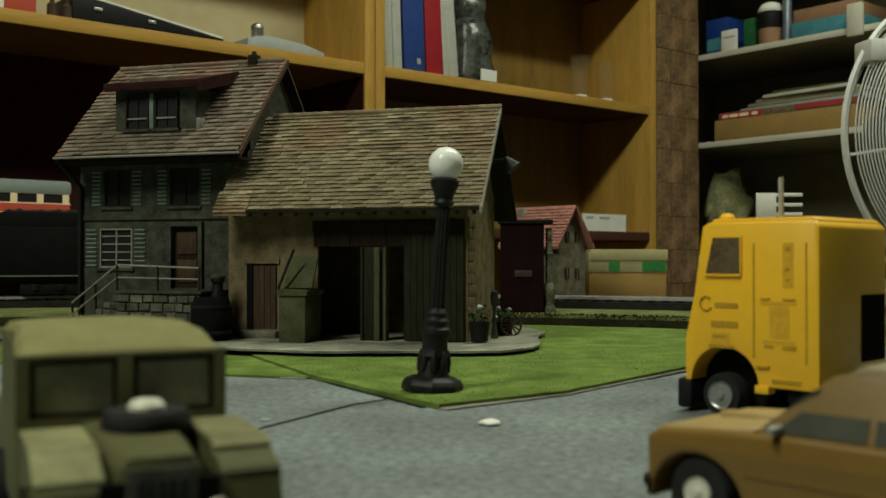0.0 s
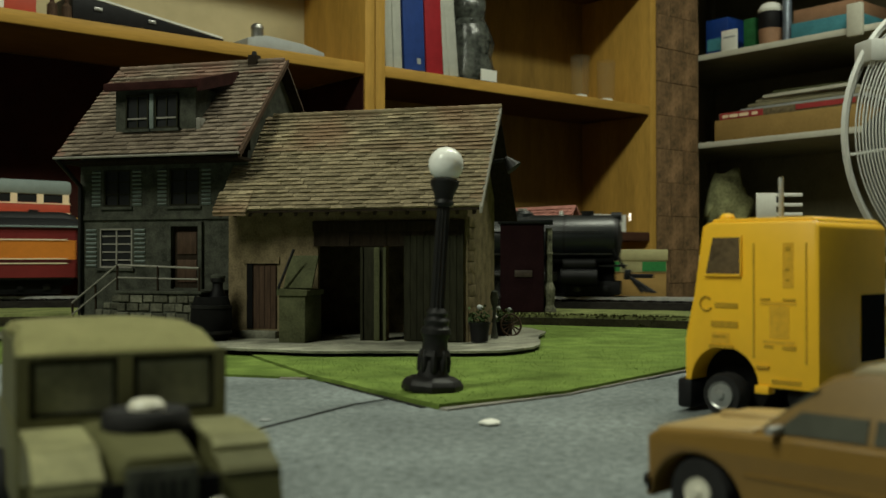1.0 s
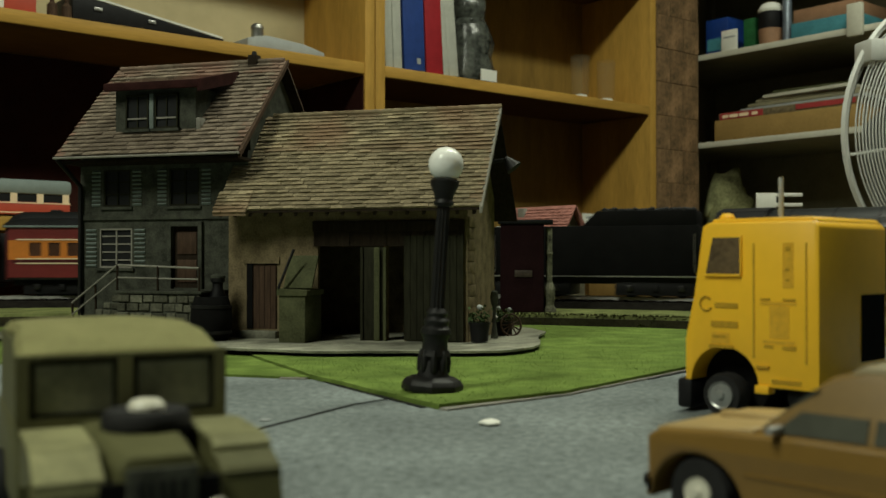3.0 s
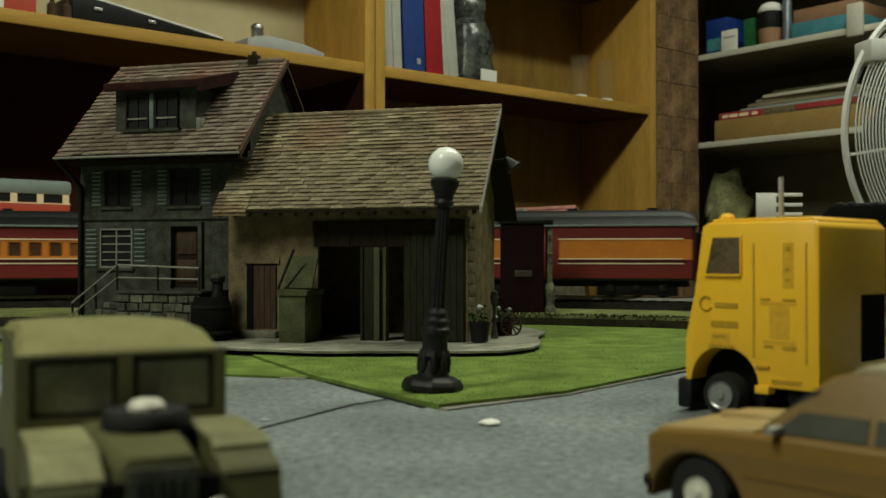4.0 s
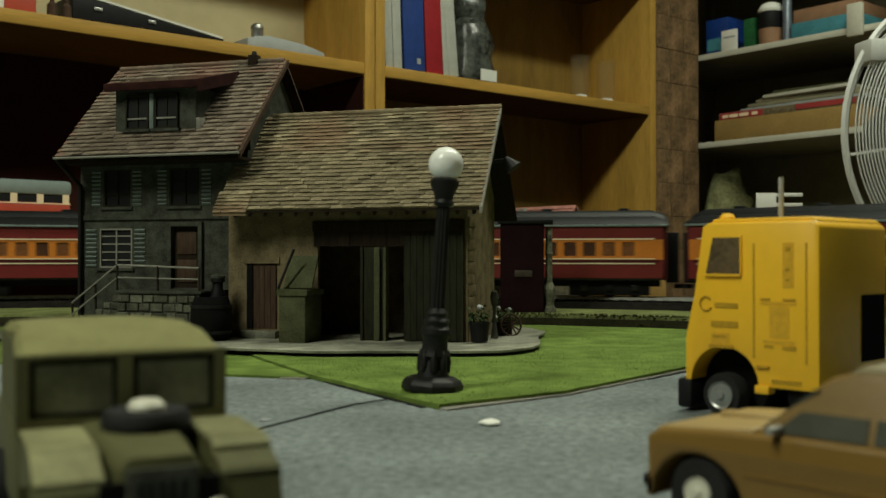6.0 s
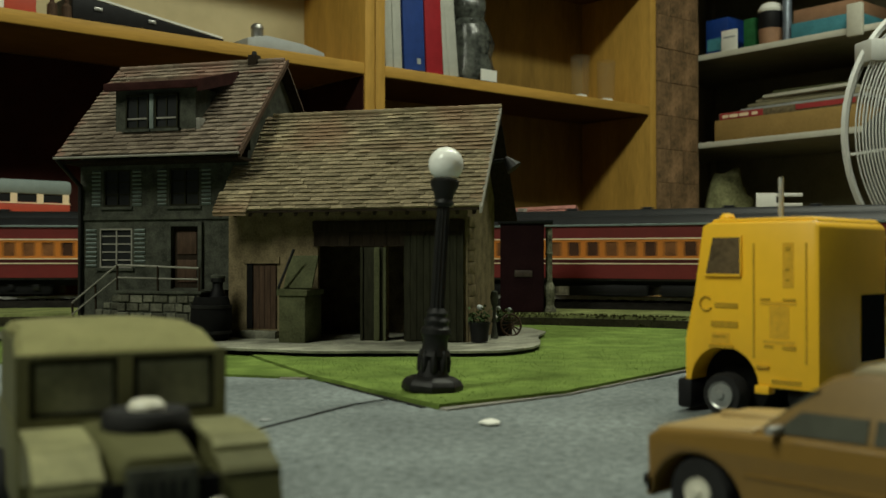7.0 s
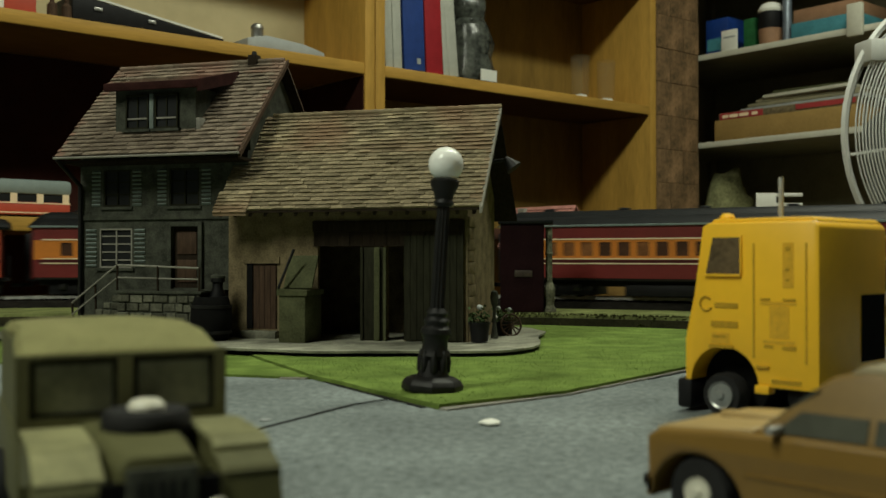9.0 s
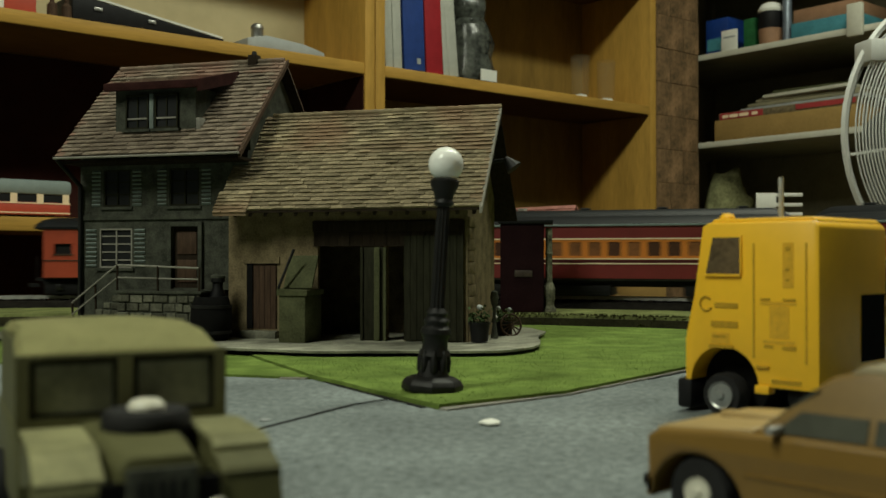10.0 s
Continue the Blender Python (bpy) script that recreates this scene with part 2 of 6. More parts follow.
def thing(name, m, label, category, group=""):
    ob = new(name)
    ob.empty_display_size = 0.01
    ob.matrix_basis = m
    return tagged(ob, label, category, group)


def again(ob, m, name=None):
    """The same part once more under the same parent."""
    o = ob.copy()
    scene.collection.objects.link(o)
    o.matrix_basis = m
    return o


def setting(name, bm, material, label=""):
    ob = part(name, bm, material)
    return tagged(ob, label, "", "", "structure")


# ---- room ----
# square to the bookcase: local x runs along its front, y into its depth
BC = Matrix(((0.768, -0.640, 0, 0), (0.640, 0.768, 0, 1.8), (0, 0, 1, 0), (0, 0, 0, 1)))
RX0, RX1, RY0, RY1 = -5.5, 1.13, -5.8, 0.222
setting("floor", box(RX0, RX1, RY0, RY1, -0.95, -0.9, 0, BC), CARPET, "brown carpet floor of the room")
setting("ceiling", box(RX0, RX1, RY0, RY1, 1.5, 1.55, 0, BC), CEILPAINT, "plain off-white ceiling")
setting("wall_north", box(RX0, RX1, RY1, RY1 + 0.1, -0.95, 1.55, 0, BC), WALLPAINT, "plain beige painted wall")
setting("wall_south", box(RX0, RX1, RY0 - 0.1, RY0, -0.95, 1.55, 0, BC), WALLPAINT, "plain beige painted wall")
setting("wall_east", box(RX1, RX1 + 0.1, RY0 - 0.1, RY1 + 0.1, -0.95, 1.55, 0, BC), WALLPAINT, "plain beige painted wall")
setting("wall_west", box(RX0 - 0.1, RX0, RY0 - 0.1, RY1 + 0.1, -0.95, 1.55, 0, BC), WALLPAINT, "plain beige painted wall")

for lx, ly in ((-1.0, -0.5), (0.62, 0.95)):
    fixture = thing("ceiling_light", pose(lx, ly, 1.5, 0, 0, 35), "long white fluorescent ceiling light", "light", "ceiling lights")
    part("housing", box(-0.65, 0.65, -0.17, 0.17, -0.025, 0, 0.004), FANWHITE, fixture)

# the table and its sheets; the loop of track runs round CX, CY
CX, CY, RAD = -0.154, 0.116, 0.91
table = thing("layout_table", pose(CX, CY, 0), "broad wooden table carrying the model railway", "table")
part("tabletop", lathe([(1.14, -0.03), (1.15, -0.026), (1.15, -0.004), (1.146, -0.0012)], 96), TABLE, table)
for a in (45, 135, 225, 315):
    part("leg", box(-0.04, 0.04, -0.04, 0.04, -0.9, -0.03, 0.003), TABLE, table, m=pose(0.75 * math.cos(radians(a)), 0.75 * math.sin(radians(a)), 0))
leaf = part("table_leaf", box(0.05, 0.72, 0.86, 1.34, -0.028, -0.0016, 0.001), TABLE, table, "plain board that widens the table")
for x in (0.12, 0.66):
    part("leaf_leg", box(x - 0.02, x + 0.02, 1.27, 1.31, -0.9, -0.028, 0.002), TABLE, leaf)


def sheet(outline, z0, z1, wob=0.0):
    bm = bmesh.new()
    top = [bm.verts.new((x, y, z1)) for x, y in outline]
    low = [bm.verts.new((x, y, z0)) for x, y in outline]
    k = len(outline)
    bm.faces.new(top)
    bm.faces.new(low[::-1])
    for i in range(k):
        bm.faces.new((top[i], low[i], low[(i + 1) % k], top[(i + 1) % k]))
    bmesh.ops.recalc_face_normals(bm, faces=bm.faces[:])
    return bm


def ring(r0, r1, z0, z1, seg=160, t0=0.0, rough=0.0):
    """A flat ring round the loop's middle; rough: how far its inner edge strays."""
    bm = bmesh.new()
    base = r0
    rows = []
    for i in range(seg):
        a = 2 * math.pi * i / seg
        r0 = base + rough * (noise.noise((i * 0.31, z1 * 900, 0)) + 0.6 * noise.noise((i * 1.1, 5, z1 * 900)))
        rows.append([bm.verts.new((CX + r * math.sin(a), CY + r * math.cos(a), z)) for r, z in ((r0, z0), (r0 + t0, z1), (r1 - t0, z1), (r1, z0))])
    for i in range(seg):
        a, b = rows[i], rows[(i + 1) % seg]
        for j in range(4):
            bm.faces.new((a[j], b[j], b[(j + 1) % 4], a[(j + 1) % 4]))
    bmesh.ops.recalc_face_normals(bm, faces=bm.faces[:])
    return bm


def ragged(outline, step=0.012, amp=0.0007):
    out = []
    for (ax, ay), (bx_, by) in zip(outline, outline[1:] + outline[:1]):
        k = max(1, int(math.hypot(bx_ - ax, by - ay) / step))
        for i in range(k):
            f = i / k
            out.append((ax + (bx_ - ax) * f + random.uniform(-amp, amp), ay + (by - ay) * f + random.uniform(-amp, amp)))
    return out


setting("road", sheet([(CX + 0.77 * math.sin(a), CY + 0.77 * math.cos(a)) for a in (2 * math.pi * i / 90 for i in range(90))], -0.0012, 0.0), ASPHALT,
        "grey speckled road surface of the layout")
setting("ground", sheet(ragged([(-0.002, 0.3845), (0.052, 0.424), (0.125, 0.515), (0.33, 0.69), (0.10, 0.842), (-0.30, 0.84), (-0.55, 0.70), (-0.36, 0.66), (-0.13, 0.62), (-0.0979, 0.5527), (-0.0634, 0.481), (-0.0474, 0.4557)]), 0.0, 0.0022), GRASS,
        "bright green flocked grass mat")

setting("mat_edge", sheet(ragged([(-0.0665, 0.4785), (-0.0790, 0.4800), (-0.0790, 0.4826), (-0.0650, 0.4812)], 0.012, 0.0003), 0.0, 0.0008), WHITEWOOD, "pale paper edge of the grass mat")
setting("mat_edge", sheet(ragged([(0.0012, 0.3812), (0.0530, 0.4226), (0.1262, 0.5138), (0.123, 0.517), (0.051, 0.4255), (-0.001, 0.3845)], 0.012, 0.0003), 0.0, 0.0008), WHITEWOOD, "pale paper edge of the grass mat")


def inside(x, y, poly):
    hit = False
    for (ax, ay), (bx_, by) in zip(poly, poly[1:] + poly[:1]):
        if (ay > y) != (by > y) and x < ax + (y - ay) / (by - ay) * (bx_ - ax):
            hit = not hit
    return hit


lawn = [(-0.002, 0.3845), (0.052, 0.424), (0.125, 0.515), (0.33, 0.69), (0.10, 0.842), (-0.05, 0.60), (-0.0979, 0.5527), (-0.0634, 0.481), (-0.0474, 0.4557)]
bm = bmesh.new()
rnd = random.Random(11)
k = 0
while k < 10000:
    x, y = rnd.uniform(-0.10, 0.30), 0.383 + 0.44 * rnd.random() ** 1.5
    if inside(x, y, lawn):
        a, h, w = rnd.uniform(0, 6.28), rnd.uniform(0.0003, 0.0009), 0.00026
        c_, s_ = math.cos(a), math.sin(a)
        lx, ly = rnd.uniform(-0.0008, 0.0008), rnd.uniform(-0.0008, 0.0008)
        bm.faces.new([bm.verts.new(p) for p in ((x - w * c_, y - w * s_, 0.0020), (x + w * c_, y + w * s_, 0.0020), (x + lx, y + ly, 0.0021 + h))])
        k += 1
tagged(part("grass_fibres", bm, mat("grass_fibre", (0.135, 0.192, 0.046), 0.9, 0, 60, 0.2, 0, island=0.12, stain=0.25, patch=30)), "short green flock fibres of the lawn", "grass", "", "stuff")
setting("verge", sheet(ragged([(-0.0650, 0.4810), (-0.0785, 0.4825), (-0.1088, 0.4925), (-0.3, 0.57), (-0.36, 0.659), (-0.13, 0.619), (-0.0992, 0.5523)]), 0.0, 0.0012), GRASS,
        "strip of green flocked grass mat beside the seam")
setting("bank", ring(0.752, 1.06, 0.0, 0.0082, 400, 0.0022, 0.003), BOARD, "dark edge of the raised track bed")
setting("bank_turf", ring(0.758, 1.05, 0.0082, 0.0105, 400, 0.0008, 0.004), GRASS_DRY, "dry green turf along the track")
bm = bmesh.new()
rnd = random.Random(23)
for i in range(1500):
    a = rnd.uniform(0.05, 0.62)
    f = rnd.random()
    r = 0.7535 + 0.010 * f + rnd.uniform(-0.002, 0.002)
    x, y, z = CX + r * math.sin(a), CY + r * math.cos(a), 0.001 + 0.0092 * min(1, f * 1.6)
    for k in range(3):
        b_, h = rnd.uniform(0, 6.28), rnd.uniform(0.0010, 0.0028)
        w = rnd.uniform(0.0004, 0.0010)
        bm.faces.new([bm.verts.new(p) for p in ((x - w * math.cos(b_), y - w * math.sin(b_), z), (x + w * math.cos(b_), y + w * math.sin(b_), z), (x + rnd.uniform(-0.0014, 0.0014), y - rnd.uniform(0, 0.0014), z + h))])
tagged(part("turf_tufts", bm, mat("turf_tuft", (0.042, 0.042, 0.014), 0.95, 0, 60, 0.4, 0, island=0.6)), "ragged dark tufts along the edge of the track bank", "grass", "", "stuff")
setting("track_bed", ring(0.864, 0.956, 0.0105, 0.0165, 160, 0.006), BALLAST, "dark ballast bed under the rails")

track = thing("railway_track", pose(0, 0, 0), "three-rail model railway track on dark sleepers", "track")
for r in (RAD - 0.016, RAD, RAD + 0.016):
    part("rail", ring(r - 0.0015, r + 0.0015, 0.0178, 0.0205, 200), RAILMETAL, track)
bm = bmesh.new()
for i in range(420):
    a = 2 * math.pi * i / 420
    bx(bm, -0.0026, 0.0026, -0.027, 0.027, 0.0155, 0.0182, Matrix.Translation((CX + RAD * math.sin(a), CY + RAD * math.cos(a), 0)) @ Matrix.Rotation(-a, 4, "Z"))
tagged(part("sleepers", bm, TIE, track), kind="stuff")

# cracks and scraps on the road
for name, x0, y0, x1, y1, w in (("crack", -0.0642, 0.3384, -0.0358, 0.3966, 0.0011), ("crack", -0.0358, 0.3966, -0.012, 0.425, 0.0005), ("seam", -0.0075, 0.3890, -0.0480, 0.4557, 0.0018), ("seam", -0.0478, 0.4553, -0.0990, 0.5525, 0.0020), ("seam", 0.0985, 0.4790, 0.1262, 0.5125, 0.0016)):
    d = Vector((x1 - x0, y1 - y0, 0))
    setting("road_seam", box(0, d.length, -w / 2, w / 2, 0.0, 0.0005, 0, Matrix.Translation((x0, y0, 0)) @ Matrix.Rotation(math.atan2(d.y, d.x), 4, "Z")), BLACK, "dark open seam in the road sheet")
bm = bmesh.new()
bmesh.ops.create_icosphere(bm, subdivisions=2, radius=0.004, matrix=Matrix.Translation((0.0165, 0.3498, 0.0010)) @ Matrix.Diagonal((1.0, 0.9, 0.28, 1)))
for v in bm.verts:
    v.co += Vector((noise.noise(v.co * 400), noise.noise(v.co * 410), 0)) * 0.0012
tagged(part("paper_scrap", bm, PAPER), "small crumpled white paper scrap on the road", "scrap")
bm = bmesh.new()
bmesh.ops.create_icosphere(bm, subdivisions=2, radius=0.0022, matrix=Matrix.Translation((-0.0639, 0.3583, 0.0005)) @ Matrix.Diagonal((1.0, 0.9, 0.22, 1)))
tagged(part("paper_scrap", bm, GREYPALE), "tiny pale paper fleck on the road", "scrap")

# ---- bookcase ----
for name, x0, x1 in (("west", -1.13, -0.152), ("east", -0.150, 0.612)):
    case = thing("bookcase", BC, "oak veneer bookcase with open shelves", "bookcase", "bookcases along the wall")
    part("side_panel", box(x0, x0 + 0.020, 0, 0.215, -0.9, 1.2, 0.001), OAK, case)
    part("side_panel", box(x1 - 0.020, x1, 0, 0.215, -0.9, 1.2, 0.001), OAK, case)
    part("back_panel", box(x0 + 0.02, x1 - 0.02, 0.2, 0.206, -0.9, 1.2), BACKPANEL, case)
    if name == "west":
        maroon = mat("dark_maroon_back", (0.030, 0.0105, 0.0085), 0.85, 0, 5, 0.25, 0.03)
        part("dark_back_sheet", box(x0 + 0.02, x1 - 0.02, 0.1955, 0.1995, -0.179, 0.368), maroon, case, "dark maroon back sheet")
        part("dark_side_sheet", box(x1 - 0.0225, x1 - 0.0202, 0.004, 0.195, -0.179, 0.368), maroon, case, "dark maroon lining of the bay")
        part("pale_back_sheet", box(x0 + 0.02, x1 - 0.02, 0.1955, 0.1995, 0.391, 0.650), MATPALE, case, "cream back sheet")
    for z in (-0.45, -0.18, 0.113, 0.390, 0.67, 0.94, 1.2):
        sf = part("shelf", box(x0 + 0.02, x1 - 0.02, 0.002, 0.2, z - 0.019, z, 0.001), DARKBOARD if z == 0.113 and name == "east" else OAKH, case)
        # thin dark sheet added to paint the shade under each shelf
        part("underside_shade", box(x0 + 0.022, x1 - 0.022, 0.004, 0.195, z - 0.0205, z - 0.0192), UNDERSIDE, sf, "added dark sheet that paints shade under the shelf")

# ---- model house ----
HM = pose(0.016, 0.6445, 0.0, 0, 0, -16.2)


def tiles(parent, material, single, x0, x1, lo, hi, rows, cols, seed, skip=None, most=300):
    """Overlapping roof tiles from the eaves lo=(y, z) to the ridge hi=(y, z): the first ones single, the rest joined."""
    rnd = random.Random(seed)
    (ly, lz), (hy, hz) = lo, hi
    run_ = math.hypot(hy - ly, hz - lz)
    up = Vector((0, (hy - ly) / run_, (hz - lz) / run_))
    out = Vector((0, -up.z, up.y))
    if out.z < 0:
        out = -out
    step, w = run_ / rows, (x1 - x0) / cols

    def tile(bm, width, lift, m):
        a, b = Vector((0, 0, lift)), Vector((width * 0.97, 0, lift))
        c, d = Vector((width * 0.97, step * 1.15, 0.0003)), Vector((0, step * 1.15, 0.0003))
        vs = [bm.verts.new(m @ p) for p in (a, b, c, d, a - Vector((0, 0, 0.0019)), b - Vector((0, 0, 0.0019)))]
        for f in ((0, 1, 2, 3), (4, 5, 1, 0), (1, 5, 2), (0, 3, 4)):
            bm.faces.new([vs[i] for i in f])

    rest, shapes, made = bmesh.new(), {}, 0
    for r in range(rows):
        shift = (0.5 if r % 2 else 0.0) + rnd.uniform(-0.12, 0.12)
        for c in range(-1, cols + 1):
            xa, xb = max(x0, x0 + (c + shift) * w), min(x1, x0 + (c + shift + 1) * w)
            if xb - xa < w * 0.15 or (skip and skip((xa + xb) / 2, (r + 0.5) / rows)):
                continue
            base = Vector((xa, ly, lz)) + up * (step * r - rnd.uniform(0, 0.0004))
            m = Matrix(((1, 0, 0, base.x), (0, up.y, out.y, base.y), (0, up.z, out.z, base.z), (0, 0, 0, 1)))
            if single and made < most and xb - xa > w * 0.99:
                key = rnd.randrange(5)
                if key not in shapes:
                    bm = bmesh.new()
                    tile(bm, w, 0.0010 + 0.0002 * key, Matrix())
                    shapes[key] = mesh_of("roof_tile", bm, single)
                ob = new("roof_tile", shapes[key])
                ob.parent, ob.matrix_basis = parent, m
                made += 1
            else:
                tile(rest, xb - xa, 0.0014 + rnd.uniform(-0.0005, 0.0005), m)
    tagged(part("roof_tiles", rest, material, parent), kind="stuff")


def slope(x0, x1, lo, hi, t=0.002):
    bm = bmesh.new()
    (ly, lz), (hy, hz) = lo, hi
    v = [bm.verts.new(p) for p in ((x0, ly, lz), (x1, ly, lz), (x1, hy, hz), (x0, hy, hz), (x0, ly, lz - t), (x1, ly, lz - t), (x1, hy, hz - t), (x0, hy, hz - t))]
    for f in ((0, 1, 2, 3), (7, 6, 5, 4), (0, 4, 5, 1), (1, 5, 6, 2), (2, 6, 7, 3), (3, 7, 4, 0)):
        bm.faces.new([v[i] for i in f])
    return bm


def gable(x0, x1, y0, y1, yr, z0, ze, zr):
    """A gable wall across y, x0..x1 thick."""
    return prism([(y0, z0), (y1, z0), (y1, ze), (yr, zr), (y0, ze)], x0, x1, Matrix(((0, 1, 0, 0), (1, 0, 0, 0), (0, 0, 1, 0), (0, 0, 0, 1))))


def window_in(parent, x0, x1, z0, z1, y, bars=(1, 2), shutters=True, sw=0.011, trim=WHITEWOOD):
    w = part("window", box(x0, x1, y - 0.0006, y + 0.001, z0, z1), PANE, parent)
    for a, b, c, d in ((x0, x1, z1 - 0.0014, z1), (x0, x1, z0, z0 + 0.0014), (x0, x0 + 0.0012, z0, z1), (x1 - 0.0012, x1, z0, z1)):
        part("casing", box(a, b, y - 0.0022, y + 0.0003, c, d), trim, w)
    for i in range(bars[0]):
        x = x0 + (x1 - x0) * (i + 1) / (bars[0] + 1)
        part("muntin", box(x - 0.0006, x + 0.0006, y - 0.0016, y, z0, z1), trim, w)
    for i in range(bars[1]):
        z = z0 + (z1 - z0) * (i + 1) / (bars[1] + 1)
        part("muntin", box(x0, x1, y - 0.0014, y, z - 0.0005, z + 0.0005), trim, w)
    part("sill", box(x0 - 0.002, x1 + 0.002, y - 0.004, y, z0 - 0.002, z0), STONE_GREY, w)
    if shutters:
        for a in (x0 - sw - 0.001, x1 + 0.001):
            s = part("shutter", box(a, a + sw, y - 0.0022, y, z0 - 0.001, z1 + 0.001), SHUTTER, parent)
            k = 9
            bm = bmesh.new()
            for i in range(k):
                z = z0 + (z1 - z0) * (i + 0.5) / k
                bx(bm, a + 0.0012, a + sw - 0.0012, -0.0008, 0.0008, -0.0007, 0.0007, Matrix.Translation((0, y - 0.0026, z)) @ Matrix.Rotation(0.6, 4, "X"))
            part("louvres", bm, SHUTTER, s)
    return w


def wall_with(x0, x1, z0, z1, y0, y1, holes):
    """A wall along x with openings (x0, x1, z0, z1) that go through it."""
    bm = bmesh.new()
    xs = sorted({x0, x1, *[h[0] for h in holes], *[h[1] for h in holes]})
    zs = sorted({z0, z1, *[h[2] for h in holes], *[h[3] for h in holes]})
    solid = {(i, k) for i in range(len(xs) - 1) for k in range(len(zs) - 1)
             if not any(h[0] < (xs[i] + xs[i + 1]) / 2 < h[1] and h[2] < (zs[k] + zs[k + 1]) / 2 < h[3] for h in holes)}
    seen = {}

    def at(i, k, y):
        if (i, k, y) not in seen:
            seen[(i, k, y)] = bm.verts.new((xs[i], y, zs[k]))
        return seen[(i, k, y)]

    for i, k in solid:
        bm.faces.new((at(i, k, y0), at(i + 1, k, y0), at(i + 1, k + 1, y0), at(i, k + 1, y0)))
        bm.faces.new((at(i, k, y1), at(i, k + 1, y1), at(i + 1, k + 1, y1), at(i + 1, k, y1)))
        for di, dk, a, b in ((-1, 0, (i, k), (i, k + 1)), (1, 0, (i + 1, k + 1), (i + 1, k)), (0, -1, (i + 1, k), (i, k)), (0, 1, (i, k + 1), (i + 1, k + 1))):
            if (i + di, k + dk) not in solid:
                bm.faces.new((at(*a, y0), at(*b, y0), at(*b, y1), at(*a, y1)))
    bmesh.ops.recalc_face_normals(bm, faces=bm.faces[:])
    return bm


def build_house():
    ho = thing("farmhouse", HM, "weathered stone model farmhouse with dormer and lower barn wing", "model house")
    # barn wing
    part("wall", wall_with(-0.172, 0.0, 0.003, 0.092, 0.0, 0.004, [(-0.158, -0.135, 0.0095, 0.0545), (-0.105, -0.0652, 0.003, 0.080), (-0.0553, -0.0434, 0.003, 0.068)]), STONE_WARM, ho, "warm brown stone front wall")
    part("wall", gable(-0.004, 0.0, 0.004, 0.075, 0.0375, 0.003, 0.100, 0.152), STONE_WARM, ho, "warm stone gable wall")
    part("wall", box(-0.172, -0.168, 0.004, 0.075, 0.003, 0.10), STONE_WARM, ho)
    part("wall", box(-0.168, -0.004, 0.071, 0.075, 0.003, 0.10), STONE_WARM, ho)
    part("loft_floor", box(-0.168, -0.004, 0.004, 0.071, 0.083, 0.086), DARKWOOD, ho)
    lo, hi = (-0.0190, 0.0905), (0.0365, 0.1605)
    roof = part("barn_roof", slope(-0.1705, 0.0125, lo, hi), DARKWOOD, ho, "steep brown tiled barn roof")
    tiles(roof, TILE_BROWN, ONE_BROWN, -0.1715, 0.0135, lo, hi, 25, 22, 3)
    # the low corner of the roof, carried further down over the side door
    part("roof_apron", slope(-0.1725, -0.148, (-0.0215, 0.0886), (-0.010, 0.1037)), TILE_BROWN, roof)
    tiles(roof, TILE_BROWN, None, -0.1730, -0.148, (-0.0215, 0.0886), (-0.010, 0.1037), 6, 4, 6)
    part("back_slope", slope(-0.156, 0.0125, (0.094, 0.0885), hi), TILE_BROWN, roof)
    part("back_lining", slope(-0.156, 0.0130, (0.0938, 0.0862), (hi[0], hi[1] - 0.0023), 0.001), DARKWOOD, roof)
    bm = bmesh.new()
    for i in range(22):
        cyl(bm, (-0.155 + i * 0.0077, 0.0365, 0.1612), (-0.1475 + i * 0.0077, 0.0365, 0.1612), 0.0021, 0.0018, 8)
    part("ridge_tiles", bm, TILE_BROWN, roof)
    part("verge_board", slope(0.0126, 0.0145, (-0.0195, 0.0905), (0.0365, 0.1615), 0.004), WHITEWOOD, roof, "pale grey verge board")
    for i in range(17):
        x = -0.170 + i * 0.0111
        part("rafter", slope(x, x + 0.0022, (-0.0175, 0.0885), (0.002, 0.113), 0.0025), DARKWOOD, roof)
    # side door with frame
    d = part("door", box(-0.157, -0.136, 0.001, 0.003, 0.0095, 0.054), DOORWOOD, ho, "dark brown plank door")
    for i in range(5):
        part("plank", box(-0.157 + i * 0.0042, -0.157 + i * 0.0042 + 0.0039, 0.0002, 0.001, 0.0095, 0.054), DOORWOOD, d)
    part("lintel", box(-0.160, -0.133, -0.0012, 0.003, 0.0545, 0.0590), STONE_WARM, ho)
    # flat black strip stands in for the dark gap at the door's left
    part("door_gap_strip", box(-0.1578, -0.1535, -0.0006, 0.0002, 0.0095, 0.0545), DULLBLACK, ho, "black strip standing in for the dark gap beside the door")
    part("doorstep", box(-0.160, -0.133, -0.007, 0.0, 0.003, 0.0085, 0.0006), SLAB, ho)
    # bunker with a lid propped open
    bk = part("bunker", box(-0.1180, -0.0995, -0.033, -0.006, 0.003, 0.0340, 0.0006), OLDGREEN, ho, "faded green wooden coal bunker")
    part("lid", prism([(-0.1193, 0.0340), (-0.0982, 0.0340), (-0.0978, 0.0375), (-0.1190, 0.0385)], -0.034, -0.006), OLDGREEN, bk)
    part("lid_prop", rod((-0.1180, -0.0340, 0.0385), (-0.1088, -0.0300, 0.0640), 0.0009, seg=8), BLACK, bk)
    part("open_lid", box(-0.0105, 0.0095, -0.0008, 0.0008, 0, 0.024, 0.0003, Matrix.Translation((-0.1065, -0.028, 0.0385)) @ Matrix.Rotation(radians(-28), 4, "X")), OLDGREEN, bk)
